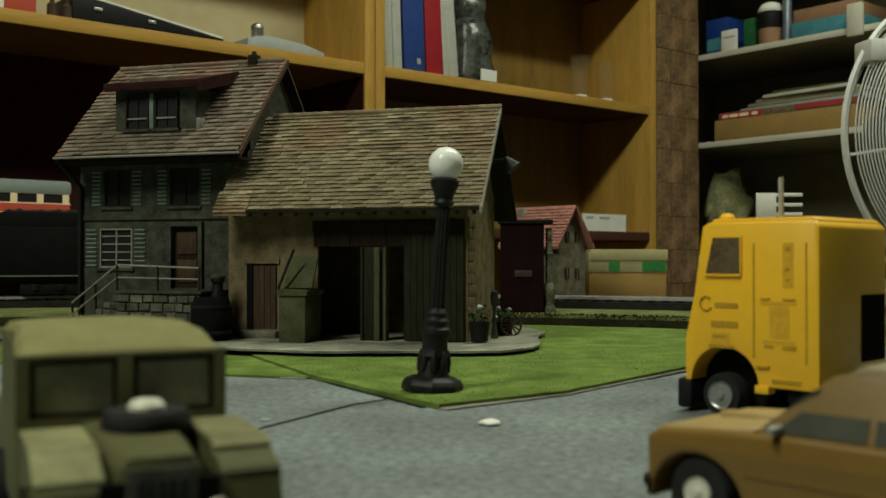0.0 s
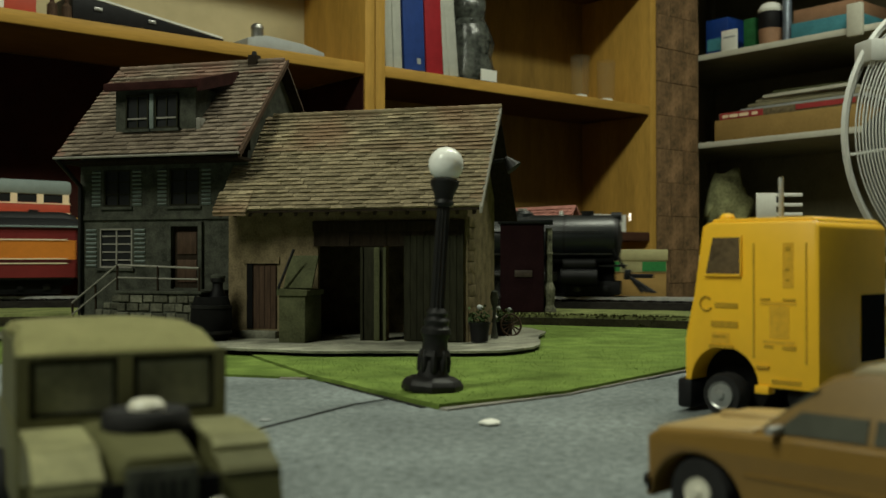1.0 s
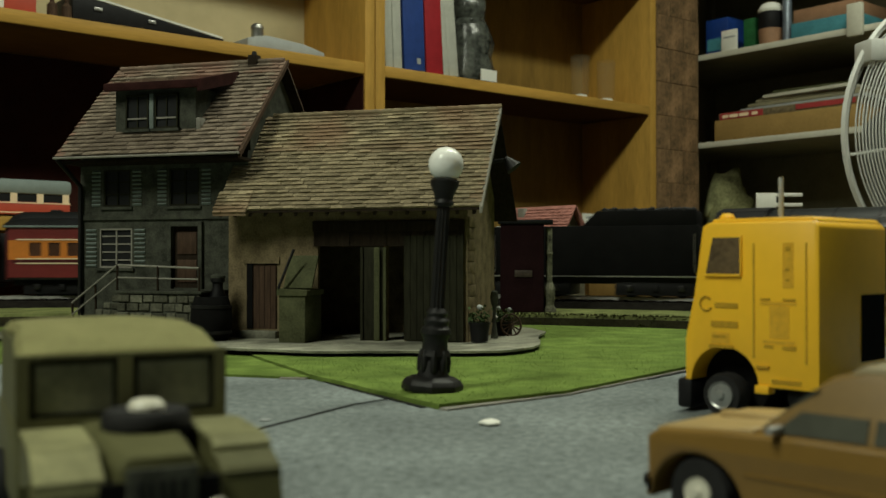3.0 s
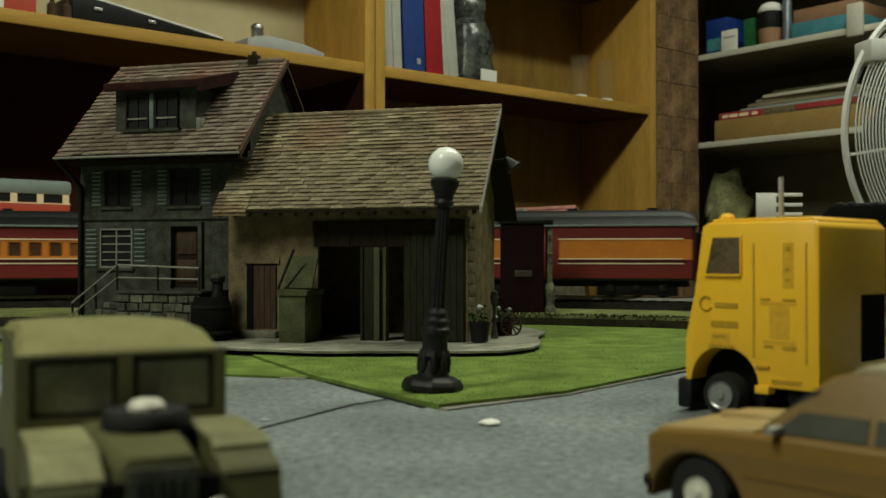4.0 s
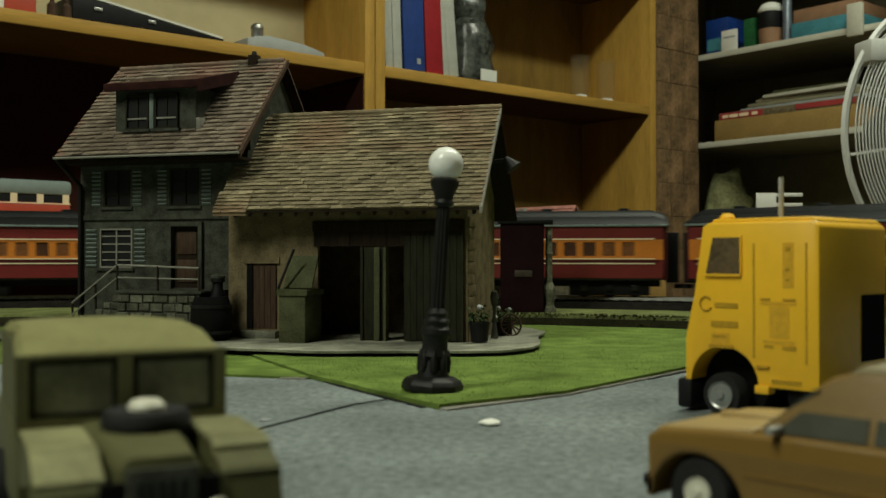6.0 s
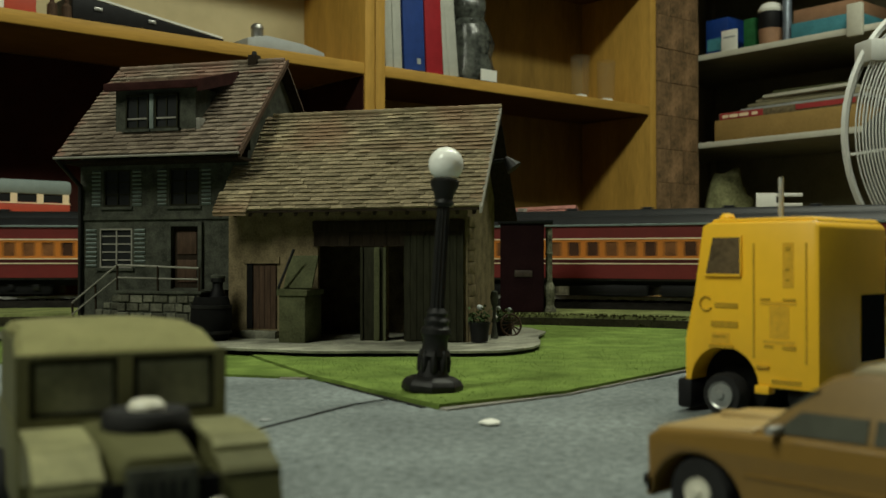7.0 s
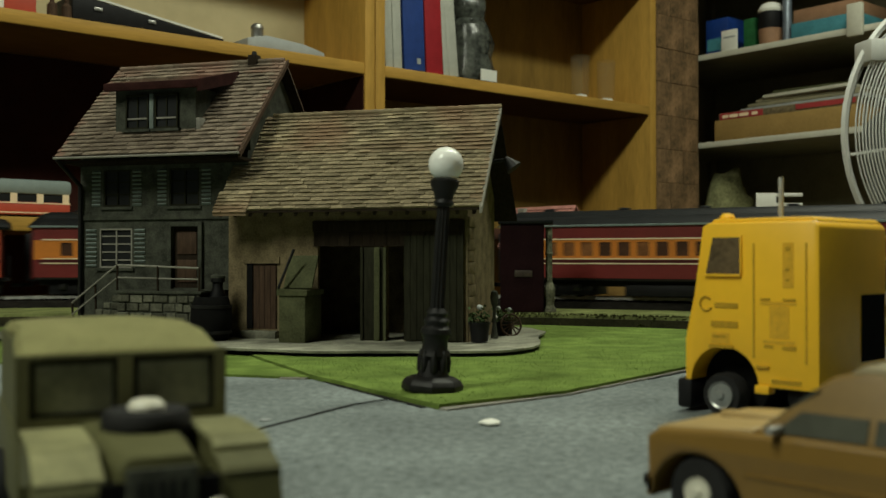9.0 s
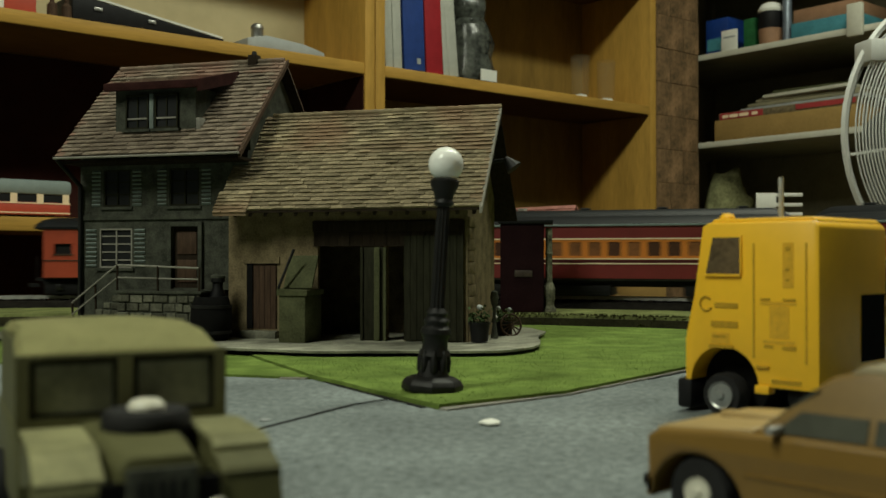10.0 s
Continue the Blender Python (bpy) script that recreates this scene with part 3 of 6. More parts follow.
    # barn bay: posts, sliding door, planked wall, lintel
    part("lintel_beam", box(-0.108, -0.002, -0.0025, 0.0, 0.076, 0.083, 0.0005), DARKWOOD, ho)
    for i in range(12):
        x = -0.1075 + i * 0.0088
        part("header_board", box(x, x + 0.0085, -0.0012 - 0.0003 * (i % 3), 0.0, 0.0662, 0.0762), DARKWOOD, ho)
    part("sliding_door", box(-0.0725, -0.0555, -0.0035, -0.001, 0.0035, 0.0655, 0.0004), OLDDARK, ho, "dark weathered sliding barn door")
    for x in (-0.0725, -0.0563):
        part("door_batten", box(x, x + 0.0018, -0.0048, -0.0035, 0.0035, 0.0655), OLDGREEN if x > -0.06 else OLDDARK, ho)
    part("post", box(-0.0625, -0.0585, -0.006, -0.0048, 0.003, 0.0655, 0.0004), OLDGREEN, ho, "faded green door post")
    for i in range(9):
        x = -0.0425 + i * 0.0045
        part("wall_plank", box(x, x + 0.0042, -0.0030, -0.0018, 0.0045, 0.073), OLDDARK, ho)
    # quoins on the gable corner
    for i in range(11):
        z = 0.0035 + i * 0.0075
        w = 0.012 if i % 2 else 0.018
        part("quoin", box(0.0, 0.0011, 0.0008, w, z, z + 0.0069, 0.0003), STONE_WARM, ho)
    # wall lantern on the gable
    gl = part("gooseneck_lamp", rod((0.0, 0.030, 0.122), (0.019, 0.030, 0.1245), 0.0013, seg=8), BLACKIRON, ho, "black gooseneck wall lamp")
    part("lamp_hood", rod((0.0185, 0.030, 0.1255), (0.0245, 0.030, 0.1185), 0.0018, 0.0058, 14), BLACKIRON, gl)
    part("lamp_bulb", rod((0.0015, 0.030, 0.129), (0.004, 0.030, 0.1315), 0.0016, seg=10), GREYPALE, gl)

    # tall dwelling
    X0, X1 = -0.2965, -0.1605
    wins_lo, wins_up = [(-0.2805, -0.2530)], [(-0.2770, -0.2545), (-0.2225, -0.1985)]
    holes = [(a, b, 0.051, 0.080) for a, b in wins_lo] + [(a, b, 0.0955, 0.1225) for a, b in wins_up] + [(-0.2200, -0.1975, 0.0370, 0.0810)]
    part("wall", wall_with(X0, X1, 0.003, 0.134, 0.006, 0.010, holes), STONE_GREY, ho, "grey stone dwelling front")
    part("wall", gable(X1 - 0.004, X1, 0.010, 0.107, 0.0565, 0.003, 0.146, 0.196), STONE_GREY, ho)
    part("wall", gable(X0, X0 + 0.004, 0.010, 0.107, 0.0565, 0.003, 0.146, 0.196), STONE_GREY, ho)
    part("wall", box(X0 + 0.004, X1 - 0.004, 0.103, 0.107, 0.003, 0.134), STONE_GREY, ho)
    part("upper_floor", box(X0 + 0.004, X1 - 0.004, 0.010, 0.103, 0.086, 0.089), DARKWOOD, ho)
    part("string_course", box(X0, X1, 0.0045, 0.006, 0.086, 0.0895), STONE_GREY, ho)
    lo, hi = (-0.0190, 0.1305), (0.0565, 0.2050)
    roof = part("house_roof", slope(-0.2985, -0.1550, lo, hi), DARKWOOD, ho, "steep faded red tiled roof")

    def hole(x, f):
        return -0.262 < x < -0.197 and 0.24 < f < 0.62
    tiles(roof, TILE_RED, ONE_RED, -0.2995, -0.1545, lo, hi, 23, 19, 8, hole)
    part("back_slope", slope(-0.2985, -0.1550, (0.1320, 0.1305), hi), TILE_RED, roof)
    part("back_lining", slope(-0.2985, -0.1545, (0.1318, 0.1282), (hi[0], hi[1] - 0.0023), 0.001), DARKWOOD, roof)
    bm = bmesh.new()
    for i in range(18):
        cyl(bm, (-0.2965 + i * 0.0078, 0.0565, 0.2062), (-0.289 + i * 0.0078, 0.0565, 0.2062), 0.0021, 0.0018, 8)
    part("ridge_tiles", bm, TILE_RED, roof)
    part("verge_board", slope(-0.1547, -0.1527, lo, (0.0565, 0.2062), 0.004), DOORWOOD, roof)
    part("gutter", rod((-0.300, -0.0205, 0.1292), (-0.1535, -0.0205, 0.1292), 0.0009, seg=10), WHITEWOOD, roof, "pale gutter along the eaves")
    part("soffit", box(-0.2975, -0.1560, -0.0170, 0.006, 0.1255, 0.1275), DARKWOOD, ho)
    chim = part("chimney", box(-0.1850, -0.1775, 0.053, 0.060, 0.198, 0.2110, 0.0004), DARKWOOD, roof)
    part("chimney_pot", rod((-0.1812, 0.0565, 0.2110), (-0.1812, 0.0565, 0.2140), 0.0022, 0.0016, 12), BLACK, chim)
    # dormer
    do = part("dormer", box(-0.262, -0.1975, -0.0010, 0.045, 0.1460, 0.1790), STONE_GREY, ho, "grey slate-hung dormer with two windows")
    part("dormer_roof", slope(-0.2655, -0.1915, (-0.0070, 0.1805), (0.046, 0.1945), 0.002), DARKWOOD, do)
    tiles(do, TILE_RED, None, -0.266, -0.191, (-0.0070, 0.1815), (0.046, 0.1955), 9, 11, 5)
    part("dormer_fascia", box(-0.2665, -0.1905, -0.0098, -0.0078, 0.1770, 0.1826, 0.0004), MAROONWOOD, do, "dark maroon eaves board")
    part("dormer_verge", slope(-0.1910, -0.1885, (-0.0098, 0.1826), (0.046, 0.1975), 0.0085), MAROONWOOD, do)
    for a in (-0.2525, -0.2290):
        dw = window_in(ho, a, a + 0.0185, 0.1500, 0.1750, -0.0012, (0, 0), False, trim=OLDDARK)
        part("muntin", box(a, a + 0.0185, -0.0030, -0.0012, 0.1570, 0.1582), WHITEWOOD, dw)
        part("muntin", box(a + 0.0088, a + 0.0097, -0.0028, -0.0012, 0.1500, 0.1750), OLDDARK, dw)
        part("pale_sill", box(a - 0.001, a + 0.0195, -0.0050, -0.0012, 0.1482, 0.1496), SHUTTER, dw)
    part("mullion", box(-0.2335, -0.2300, -0.0030, -0.0010, 0.1500, 0.1750, 0.0003), SHUTTER, do)
    part("dormer_cheek", box(-0.1970, -0.1935, -0.0015, 0.010, 0.1485, 0.157, 0.0004), WHITEWOOD, do)
    for a, b in wins_lo:
        window_in(ho, a, b, 0.051, 0.080, 0.0085, (1, 4), True)
    for a, b in wins_up:
        window_in(ho, a, b, 0.0955, 0.1225, 0.0085, (1, 2), True, 0.0095, OLDDARK)
    d = part("house_door", box(-0.2195, -0.198, 0.0075, 0.0095, 0.0370, 0.0805), DARKWOOD, ho, "dark brown panelled house door")
    for z in (0.041, 0.061):
        part("door_panel", box(-0.2165, -0.201, 0.0067, 0.0075, z, z + 0.016, 0.0003), DOORWOOD, d)
    part("door_frame", wall_with(-0.2225, -0.195, 0.0355, 0.0838, 0.0030, 0.006, [(-0.2195, -0.198, 0.0355, 0.0808)]), STONE_GREY, ho)
    dp = part("drainpipe", rod((-0.2975, -0.0200, 0.1285), (-0.2950, 0.0035, 0.111), 0.0016, seg=8), BLACKIRON, ho, "black iron drainpipe")
    part("downpipe", rod((-0.2950, 0.0035, 0.112), (-0.2950, 0.0035, 0.006), 0.0016, seg=8), BLACKIRON, dp)
    # landing, steps, railings
    lan = part("landing", box(-0.240, -0.176, -0.030, 0.006, 0.003, 0.0340, 0.0006), STONE_GREY, ho, "rough grey stone landing")
    rnd = random.Random(9)
    for r in range(5):
        x = -0.240
        while x < -0.178:
            w = min(rnd.uniform(0.006, 0.012), -0.1762 - x)
            part("stone", box(x + rnd.uniform(0.0002, 0.0007), x + w - rnd.uniform(0.0002, 0.0007), -0.0305 - rnd.uniform(0, 0.0016), -0.0300, 0.0035 + r * 0.0061 + rnd.uniform(0, 0.0008), 0.0092 + r * 0.0061 - rnd.uniform(0, 0.0008), 0.0004, seg=1), STONE_ROUGH, lan)
            x += w
    part("landing_cap", box(-0.242, -0.175, -0.0325, 0.006, 0.0340, 0.0362, 0.0005), STONE_GREY, ho)
    for i in range(6):
        part("step", box(-0.2770 + i * 0.0062, -0.240, -0.029, -0.004, 0.003 + i * 0.0050, 0.008 + i * 0.0050, 0.0004), STONE_GREY, ho)
    for i in range(6):
        for r in range(i + 1):
            z = 0.0032 + r * 0.0050
            x = -0.2770 + i * 0.0062
            w = 0.0062 if i < 5 else 0.0060
            part("stone", box(x + rnd.uniform(0.0001, 0.0006), x + w - rnd.uniform(0.0001, 0.0006), -0.0292 - rnd.uniform(0, 0.0016), -0.0290, z + rnd.uniform(0, 0.0006), z + 0.0047 - rnd.uniform(0, 0.0006), 0.0004, seg=1), STONE_ROUGH, lan)
    rl = part("railing", rod((-0.240, -0.031, 0.0535), (-0.177, -0.031, 0.0515), 0.0007, seg=8), WHITEWOOD, ho, "pale weathered handrail")
    part("lower_rail", rod((-0.240, -0.031, 0.0450), (-0.177, -0.031, 0.0440), 0.0006, seg=8), WHITEWOOD, rl)
    part("stair_rail", rod((-0.277, -0.030, 0.0270), (-0.240, -0.031, 0.0535), 0.0007, seg=8), WHITEWOOD, rl)
    part("stair_rail", rod((-0.277, -0.030, 0.0190), (-0.240, -0.031, 0.0450), 0.0006, seg=8), WHITEWOOD, rl)
    for x, z0, z1 in ((-0.277, 0.006, 0.0275), (-0.2585, 0.019, 0.0402), (-0.240, 0.036, 0.0540), (-0.2085, 0.036, 0.0528), (-0.177, 0.036, 0.0520)):
        part("baluster", rod((x, -0.031 if x > -0.25 else -0.0285, z0), (x, -0.031 if x > -0.25 else -0.0295, z1), 0.0008, seg=8), DARKWOOD, rl)
    return ho


build_house()


def local(m, x, y, z=0.0):
    return m @ Vector((x, y, z))


# slab under the house
outline = [(-0.34, -0.061), (-0.20, -0.085), (-0.132, -0.096), (-0.063, -0.1015), (0.0195, -0.076), (0.037, -0.068), (0.046, -0.056), (0.050, -0.040), (0.051, -0.02), (0.040, 0.035), (0.036, 0.085), (0.012, 0.125), (-0.31, 0.125), (-0.34, 0.02)]
slab_edge = ragged(outline, 0.012, 0.0012)
bm = bmesh.new()
rings = []
for grow, top in ((1.0, 0.0056), (0.93, 0.0050), (0.82, 0.0040), (0.66, 0.0036)):
    pts = [local(HM, -0.147 + (x + 0.147) * grow, 0.05 + (y - 0.05) * grow) for x, y in slab_edge]
    rings.append(([bm.verts.new((p.x, p.y, top)) for p in pts], [bm.verts.new((p.x, p.y, top - 0.0013)) for p in pts]))
k = len(slab_edge)
for i in range(k):
    n = (i + 1) % k
    for (at, ab), (ct, cb) in zip(rings, rings[1:]):
        bm.faces.new((at[i], at[n], ct[n], ct[i]))
        bm.faces.new((ab[n], ab[i], cb[i], cb[n]))
    bm.faces.new((rings[0][0][n], rings[0][0][i], rings[0][1][i], rings[0][1][n]))
bm.faces.new(rings[-1][0])
bm.faces.new(rings[-1][1][::-1])
bmesh.ops.recalc_face_normals(bm, faces=bm.faces[:])
setting("pavement", bm, SLAB, "pale worn concrete slab with curled ragged edges under the house")
# black sheet below the slab, added to darken the shaded gap under its edge
inner = [(-0.147 + (x + 0.147) * 0.95, 0.015 + (y - 0.015) * 0.93) for x, y in outline]
setting("pavement_gap_shade", sheet([tuple(local(HM, x, y)[:2]) for x, y in inner], 0.0, 0.0026), DULLBLACK, "black sheet painting shade into the gap under the slab edge")

# barrel beside the steps
p = local(HM, -0.1685, -0.030)
barrel = thing("barrel", pose(p.x, p.y, 0.0037), "black wooden barrel beside the house steps", "barrel")
part("cask", lathe([(0.0095, 0.0), (0.0118, 0.008), (0.0124, 0.0145), (0.0118, 0.021), (0.0098, 0.029), (0.0088, 0.0285), (0.0088, 0.027)], 24, pose(0, 0, 0) @ Matrix.Diagonal((1.12, 1.12, 1, 1))), DULLBLACK, barrel)
for z, r in ((0.0055, 0.0117), (0.0225, 0.0118)):
    part("hoop", lathe([(r - 0.0006, z - 0.001), (r + 0.0004, z - 0.001), (r + 0.0004, z + 0.001), (r - 0.0006, z + 0.001)], 24, Matrix.Diagonal((1.12, 1.12, 1, 1))), BLACKIRON, barrel)
p = local(HM, -0.171, -0.017)
can_ = thing("milk_can", pose(p.x, p.y, 0.0037), "small black milk can with a grey lid", "milk can")
part("can_body", lathe([(0.006, 0), (0.006, 0.028), (0.0036, 0.034), (0.0036, 0.038), (0.0048, 0.0385), (0.0048, 0.041)], 18), BLACK, can_)
part("can_lid", lathe([(0.0050, 0.041), (0.0050, 0.0425), (0.002, 0.0438)], 18), STONE_GREY, can_)


# planters by the gable
def planter(px, py, z, w, d, h, flowers, seed):
    pl = thing("planter", pose(px, py, z, 0, 0, -16), "black tub planted with small leafy flowers", "planter", "planters by the gable")
    part("tub", lathe([(w * 0.40, 0), (w * 0.5, h * 0.9), (w * 0.54, h * 0.9), (w * 0.54, h), (w * 0.45, h), (w * 0.43, h * 0.88)], 16), BLACK, pl)
    rnd = random.Random(seed)
    bm = bmesh.new()
    for i in range(90):
        a, r, hh = rnd.uniform(0, 6.28), w * 0.5 * math.sqrt(rnd.random()), h * (0.9 + 1.1 * rnd.random() * rnd.random())
        m = Matrix.Translation((r * math.cos(a), r * math.sin(a), hh)) @ Euler((rnd.uniform(-1, 1), rnd.uniform(-1, 1), a)).to_matrix().to_4x4()
        vs = [bm.verts.new(m @ Vector(q)) for q in ((0, -0.0018, 0), (0.0011, 0, 0.0003), (0, 0.0022, 0), (-0.0011, 0, 0.0003))]
        bm.faces.new(vs)
    tagged(part("foliage", bm, LEAF, pl), kind="stuff")
    stem = rod((0, 0, h * 0.8), (w * 0.1, 0, h * 1.5), 0.0007, seg=6)
    part("stem", stem, DARKWOOD, pl)
    for i in range(flowers):
        bm = bmesh.new()
        bmesh.ops.create_icosphere(bm, subdivisions=2, radius=0.0017, matrix=Matrix.Translation((rnd.uniform(-.4, .4) * w, rnd.uniform(-.4, .1) * w, h * rnd.uniform(1.2, 2.1))))
        part("blossom", bm, FLOWER if rnd.random() < 0.5 else GREYPALE, pl)


planter(0.0235, 0.640, 0.0046, 0.0135, 0.01, 0.0125, 2, 1)
planter(0.0420, 0.695, 0.0046, 0.0150, 0.01, 0.0095, 5, 2)
p = (0.0345, 0.668)
pump = thing("garden_figure", pose(p[0], p[1], 0.0046), "small grey stone garden ornament between the tubs", "ornament")
part("ornament", lathe([(0.0026, 0), (0.0020, 0.004), (0.0012, 0.010), (0.0011, 0.020), (0.0022, 0.023), (0.0028, 0.027), (0.0022, 0.031), (0.0008, 0.032)], 14), STONE_GREY, pump)
wheel = thing("wagon_wheel", pose(0.0475, 0.688, 0.0046, 80, 0, 20), "old brown wagon wheel leaning on a tub", "wheel")
bm = bmesh.new()
for i in range(24):
    a, b = 2 * math.pi * i / 24, 2 * math.pi * (i + 1) / 24
    cyl(bm, (0.0075 * math.cos(a), 0.0075 + 0.0075 * math.sin(a), 0), (0.0075 * math.cos(b), 0.0075 + 0.0075 * math.sin(b), 0), 0.0007, seg=6)
part("rim", bm, DOORWOOD, wheel)
for i in range(6):
    a = math.pi * i / 6
    part("spoke", rod((0.0075 * math.cos(a), 0.0075 + 0.0075 * math.sin(a), 0), (-0.0075 * math.cos(a), 0.0075 - 0.0075 * math.sin(a), 0), 0.0005, seg=6), DOORWOOD, wheel)

# ---- street lamp ----
lamp = thing("street_lamp", pose(-0.0046, 0.425, 0.0022, 0, 3.5, 0), "black cast-iron street lamp with a white globe", "street lamp")
part("base", bev(lathe([(0.0133, 0), (0.0133, 0.0028), (0.0118, 0.0048), (0.0090, 0.0062)], 8), 0.0003), BLACKIRON, lamp)
part("pedestal", lathe([(0.0070, 0.006), (0.0062, 0.009), (0.0052, 0.013), (0.0064, 0.0150), (0.0056, 0.017), (0.0053, 0.022), (0.0066, 0.0242), (0.0064, 0.0262), (0.0050, 0.0275), (0.0056, 0.0298), (0.0042, 0.0315), (0.0048, 0.0330), (0.0034, 0.035)], 20), BLACKIRON, lamp)
for i in range(8):
    a = math.pi * i / 4
    part("scroll", lathe([(0.0003, 0.0062), (0.0015, 0.0085), (0.0016, 0.0125), (0.0007, 0.017), (0.0002, 0.0175)], 8, pose(0.0057 * math.cos(a), 0.0057 * math.sin(a), 0)), BLACKIRON, lamp)
bm = lathe([(0.0031, 0.034), (0.0029, 0.060), (0.0027, 0.080)], 24)
for v in bm.verts:
    if round(math.atan2(v.co.y, v.co.x) / (2 * math.pi / 24)) % 2:
        v.co.x *= 0.85
        v.co.y *= 0.85
part("shaft", bm, BLACKIRON, lamp)
part("capital", lathe([(0.0036, 0.0785), (0.0045, 0.0800), (0.0038, 0.0815), (0.0046, 0.0845), (0.0060, 0.0875), (0.0062, 0.0895), (0.0050, 0.0905)], 24), BLACKIRON, lamp)
bm = bmesh.new()
bmesh.ops.create_uvsphere(bm, u_segments=32, v_segments=20, radius=0.0075, matrix=Matrix.Translation((0, 0, 0.0965)))
part("globe", bm, GLOBE, lamp, "white opal glass globe")


# ---- road vehicles ----
def wheel_part(parent, x, y, z, r, w, cap, capr=0.6, out=-1, name="wheel"):
    wh = part(name, lathe([(r * 0.62, -w / 2), (r * 0.93, -w / 2), (r, -w * 0.3), (r, w * 0.3), (r * 0.93, w / 2), (r * 0.62, w / 2)], 28, pose(0, 0, 0, 90, 0, 0)), TYRE, parent, "black rubber tyre and wheel", pose(x, y, z))
    part("rim", lathe([(0.0003, w * 0.68), (r * capr * 0.26, w * 0.67), (r * capr * 0.36, w * 0.56), (r * capr * 0.80, w * 0.53), (r * capr * 0.95, w * 0.60), (r * capr * 1.02, 0)][::-1], 24, pose(0, 0, 0, 90 if out < 0 else -90, 0, 0)), cap, wh)
    return wh


def arch_outline(x0, x1, z0, z1, arches, front=None):
    """Side outline with round wheel arches (x, radius) cut from below."""
    pts = [(x0, z0)]
    for ax, ar in arches:
        for i in range(13):
            a = math.pi * (1 - i / 12)
            pts.append((ax + ar * math.cos(a), max(z0, z0 + ar * math.sin(a) * 0.98)))
    pts.append((x1, z0))
    pts += front if front else [(x1, z1), (x0, z1)]
    return pts


def delivery_truck():
    # local x runs from the front (0) to the rear, y from the near side inward
    m = Matrix(((0.687, 0.727, 0, 0.0927), (-0.727, 0.687, 0, 0.3813), (0, 0, 1, 0), (0, 0, 0, 1)))
    tr = thing("cabover_truck", m, "yellow enamelled cab-over toy truck with printed lettering", "truck")
    W = 0.055
    prof = arch_outline(0.0, 0.0535, 0.0121, 0.072, [(0.0165, 0.0138)], [(0.0535, 0.0698), (0.0515, 0.0718), (0.0100, 0.0718), (0.0075, 0.0705), (0.0040, 0.046), (0.0, 0.028)])
    body = part("cab_body", bev(prism(prof, 0.0, W), 0.0009, 2), YELLOW, tr, "bright yellow painted cab")
    part("roof_cap", bev(prism([(0.010, 0.0716), (0.052, 0.0716), (0.0505, 0.0732), (0.0115, 0.0732)], 0.0015, W - 0.0015), 0.0006), YELLOW, body)
    part("roof_beacon", lathe([(0.003, 0), (0.003, 0.0010), (0.002, 0.0022), (0.0005, 0.0026)], 16, pose(0.0135, 0.008, 0.0730)), YELLOW, body)
    # side window with frame, door lines
    win = part("side_window", prism([(0.0092, 0.0528), (0.0235, 0.0528), (0.0235, 0.0662), (0.0122, 0.0662)], -0.0003, 0.0012), mat("brown_cab_glass", (0.115, 0.08, 0.042), 0.25, 0, 60, 0.5, 0), tr, "brown tinted cab window")
    part("window_sill", box(0.0088, 0.0240, -0.0012, 0.0003, 0.0518, 0.0527, 0.0002), YELLOW, win)
    part("window_post", box(0.0236, 0.0243, -0.0009, 0.0003, 0.0528, 0.0668, 0.0002), YELLOW, win)
    for x0, x1, z0, z1 in ((0.0285, 0.0292, 0.0225, 0.0640), (0.0485, 0.0492, 0.0215, 0.0640)):
        part("door_groove", box(x0, x1, -0.0002, 0.0004, z0, z1), INK, body)
    part("door_handle", box(0.0300, 0.0350, -0.0010, 0.0003, 0.0190, 0.0200, 0.0003), INK, body)
    # printed matter in bars
    bm = bmesh.new()
    for i in range(14):
        a, b = 0.8 + 4.9 * i / 14, 0.8 + 4.9 * (i + 1) / 14
        cyl(bm, (0.0093 + 0.0026 * math.cos(a), -0.0002, 0.0415 + 0.0026 * math.sin(a)), (0.0093 + 0.0026 * math.cos(b), -0.0002, 0.0415 + 0.0026 * math.sin(b)), 0.0004, seg=6)
    part("print_bar", bm, INK, body)
    for x0, x1, z0, z1 in ((0.0130, 0.0225, 0.0402, 0.0420), (0.0115, 0.0225, 0.0330, 0.0352), (0.0120, 0.0175, 0.0290, 0.0300), (0.0105, 0.0205, 0.0252, 0.0264), (0.0412, 0.0430, 0.0612, 0.0626),
                           (0.0412, 0.0425, 0.0540, 0.0550), (0.0412, 0.0425, 0.0505, 0.0512), (0.0315, 0.0352, 0.0435, 0.0442), (0.0400, 0.0450, 0.0435, 0.0442), (0.0330, 0.0365, 0.0265, 0.0275), (0.0400, 0.0450, 0.0262, 0.0275),
                           (0.0360, 0.0470, 0.0140, 0.0154)):
        part("print_bar", box(x0, x1, -0.0003, 0.0002, z0, z1), INK, body)
    faint = mat("rubbed_brown_print", (0.70, 0.385, 0.022), 0.45, 0, 400, 0.15, 0)
    for x0, x1, z0, z1 in ((0.0400, 0.0442, 0.0480, 0.0640), (0.0315, 0.0452, 0.0418, 0.0430), (0.0350, 0.0425, 0.0300, 0.0415), (0.0325, 0.0445, 0.0280, 0.0292), (0.0115, 0.0190, 0.0268, 0.0310)):
        part("faded_print", box(x0, x1, -0.00012, 0.0002, z0, z1), faint, body)
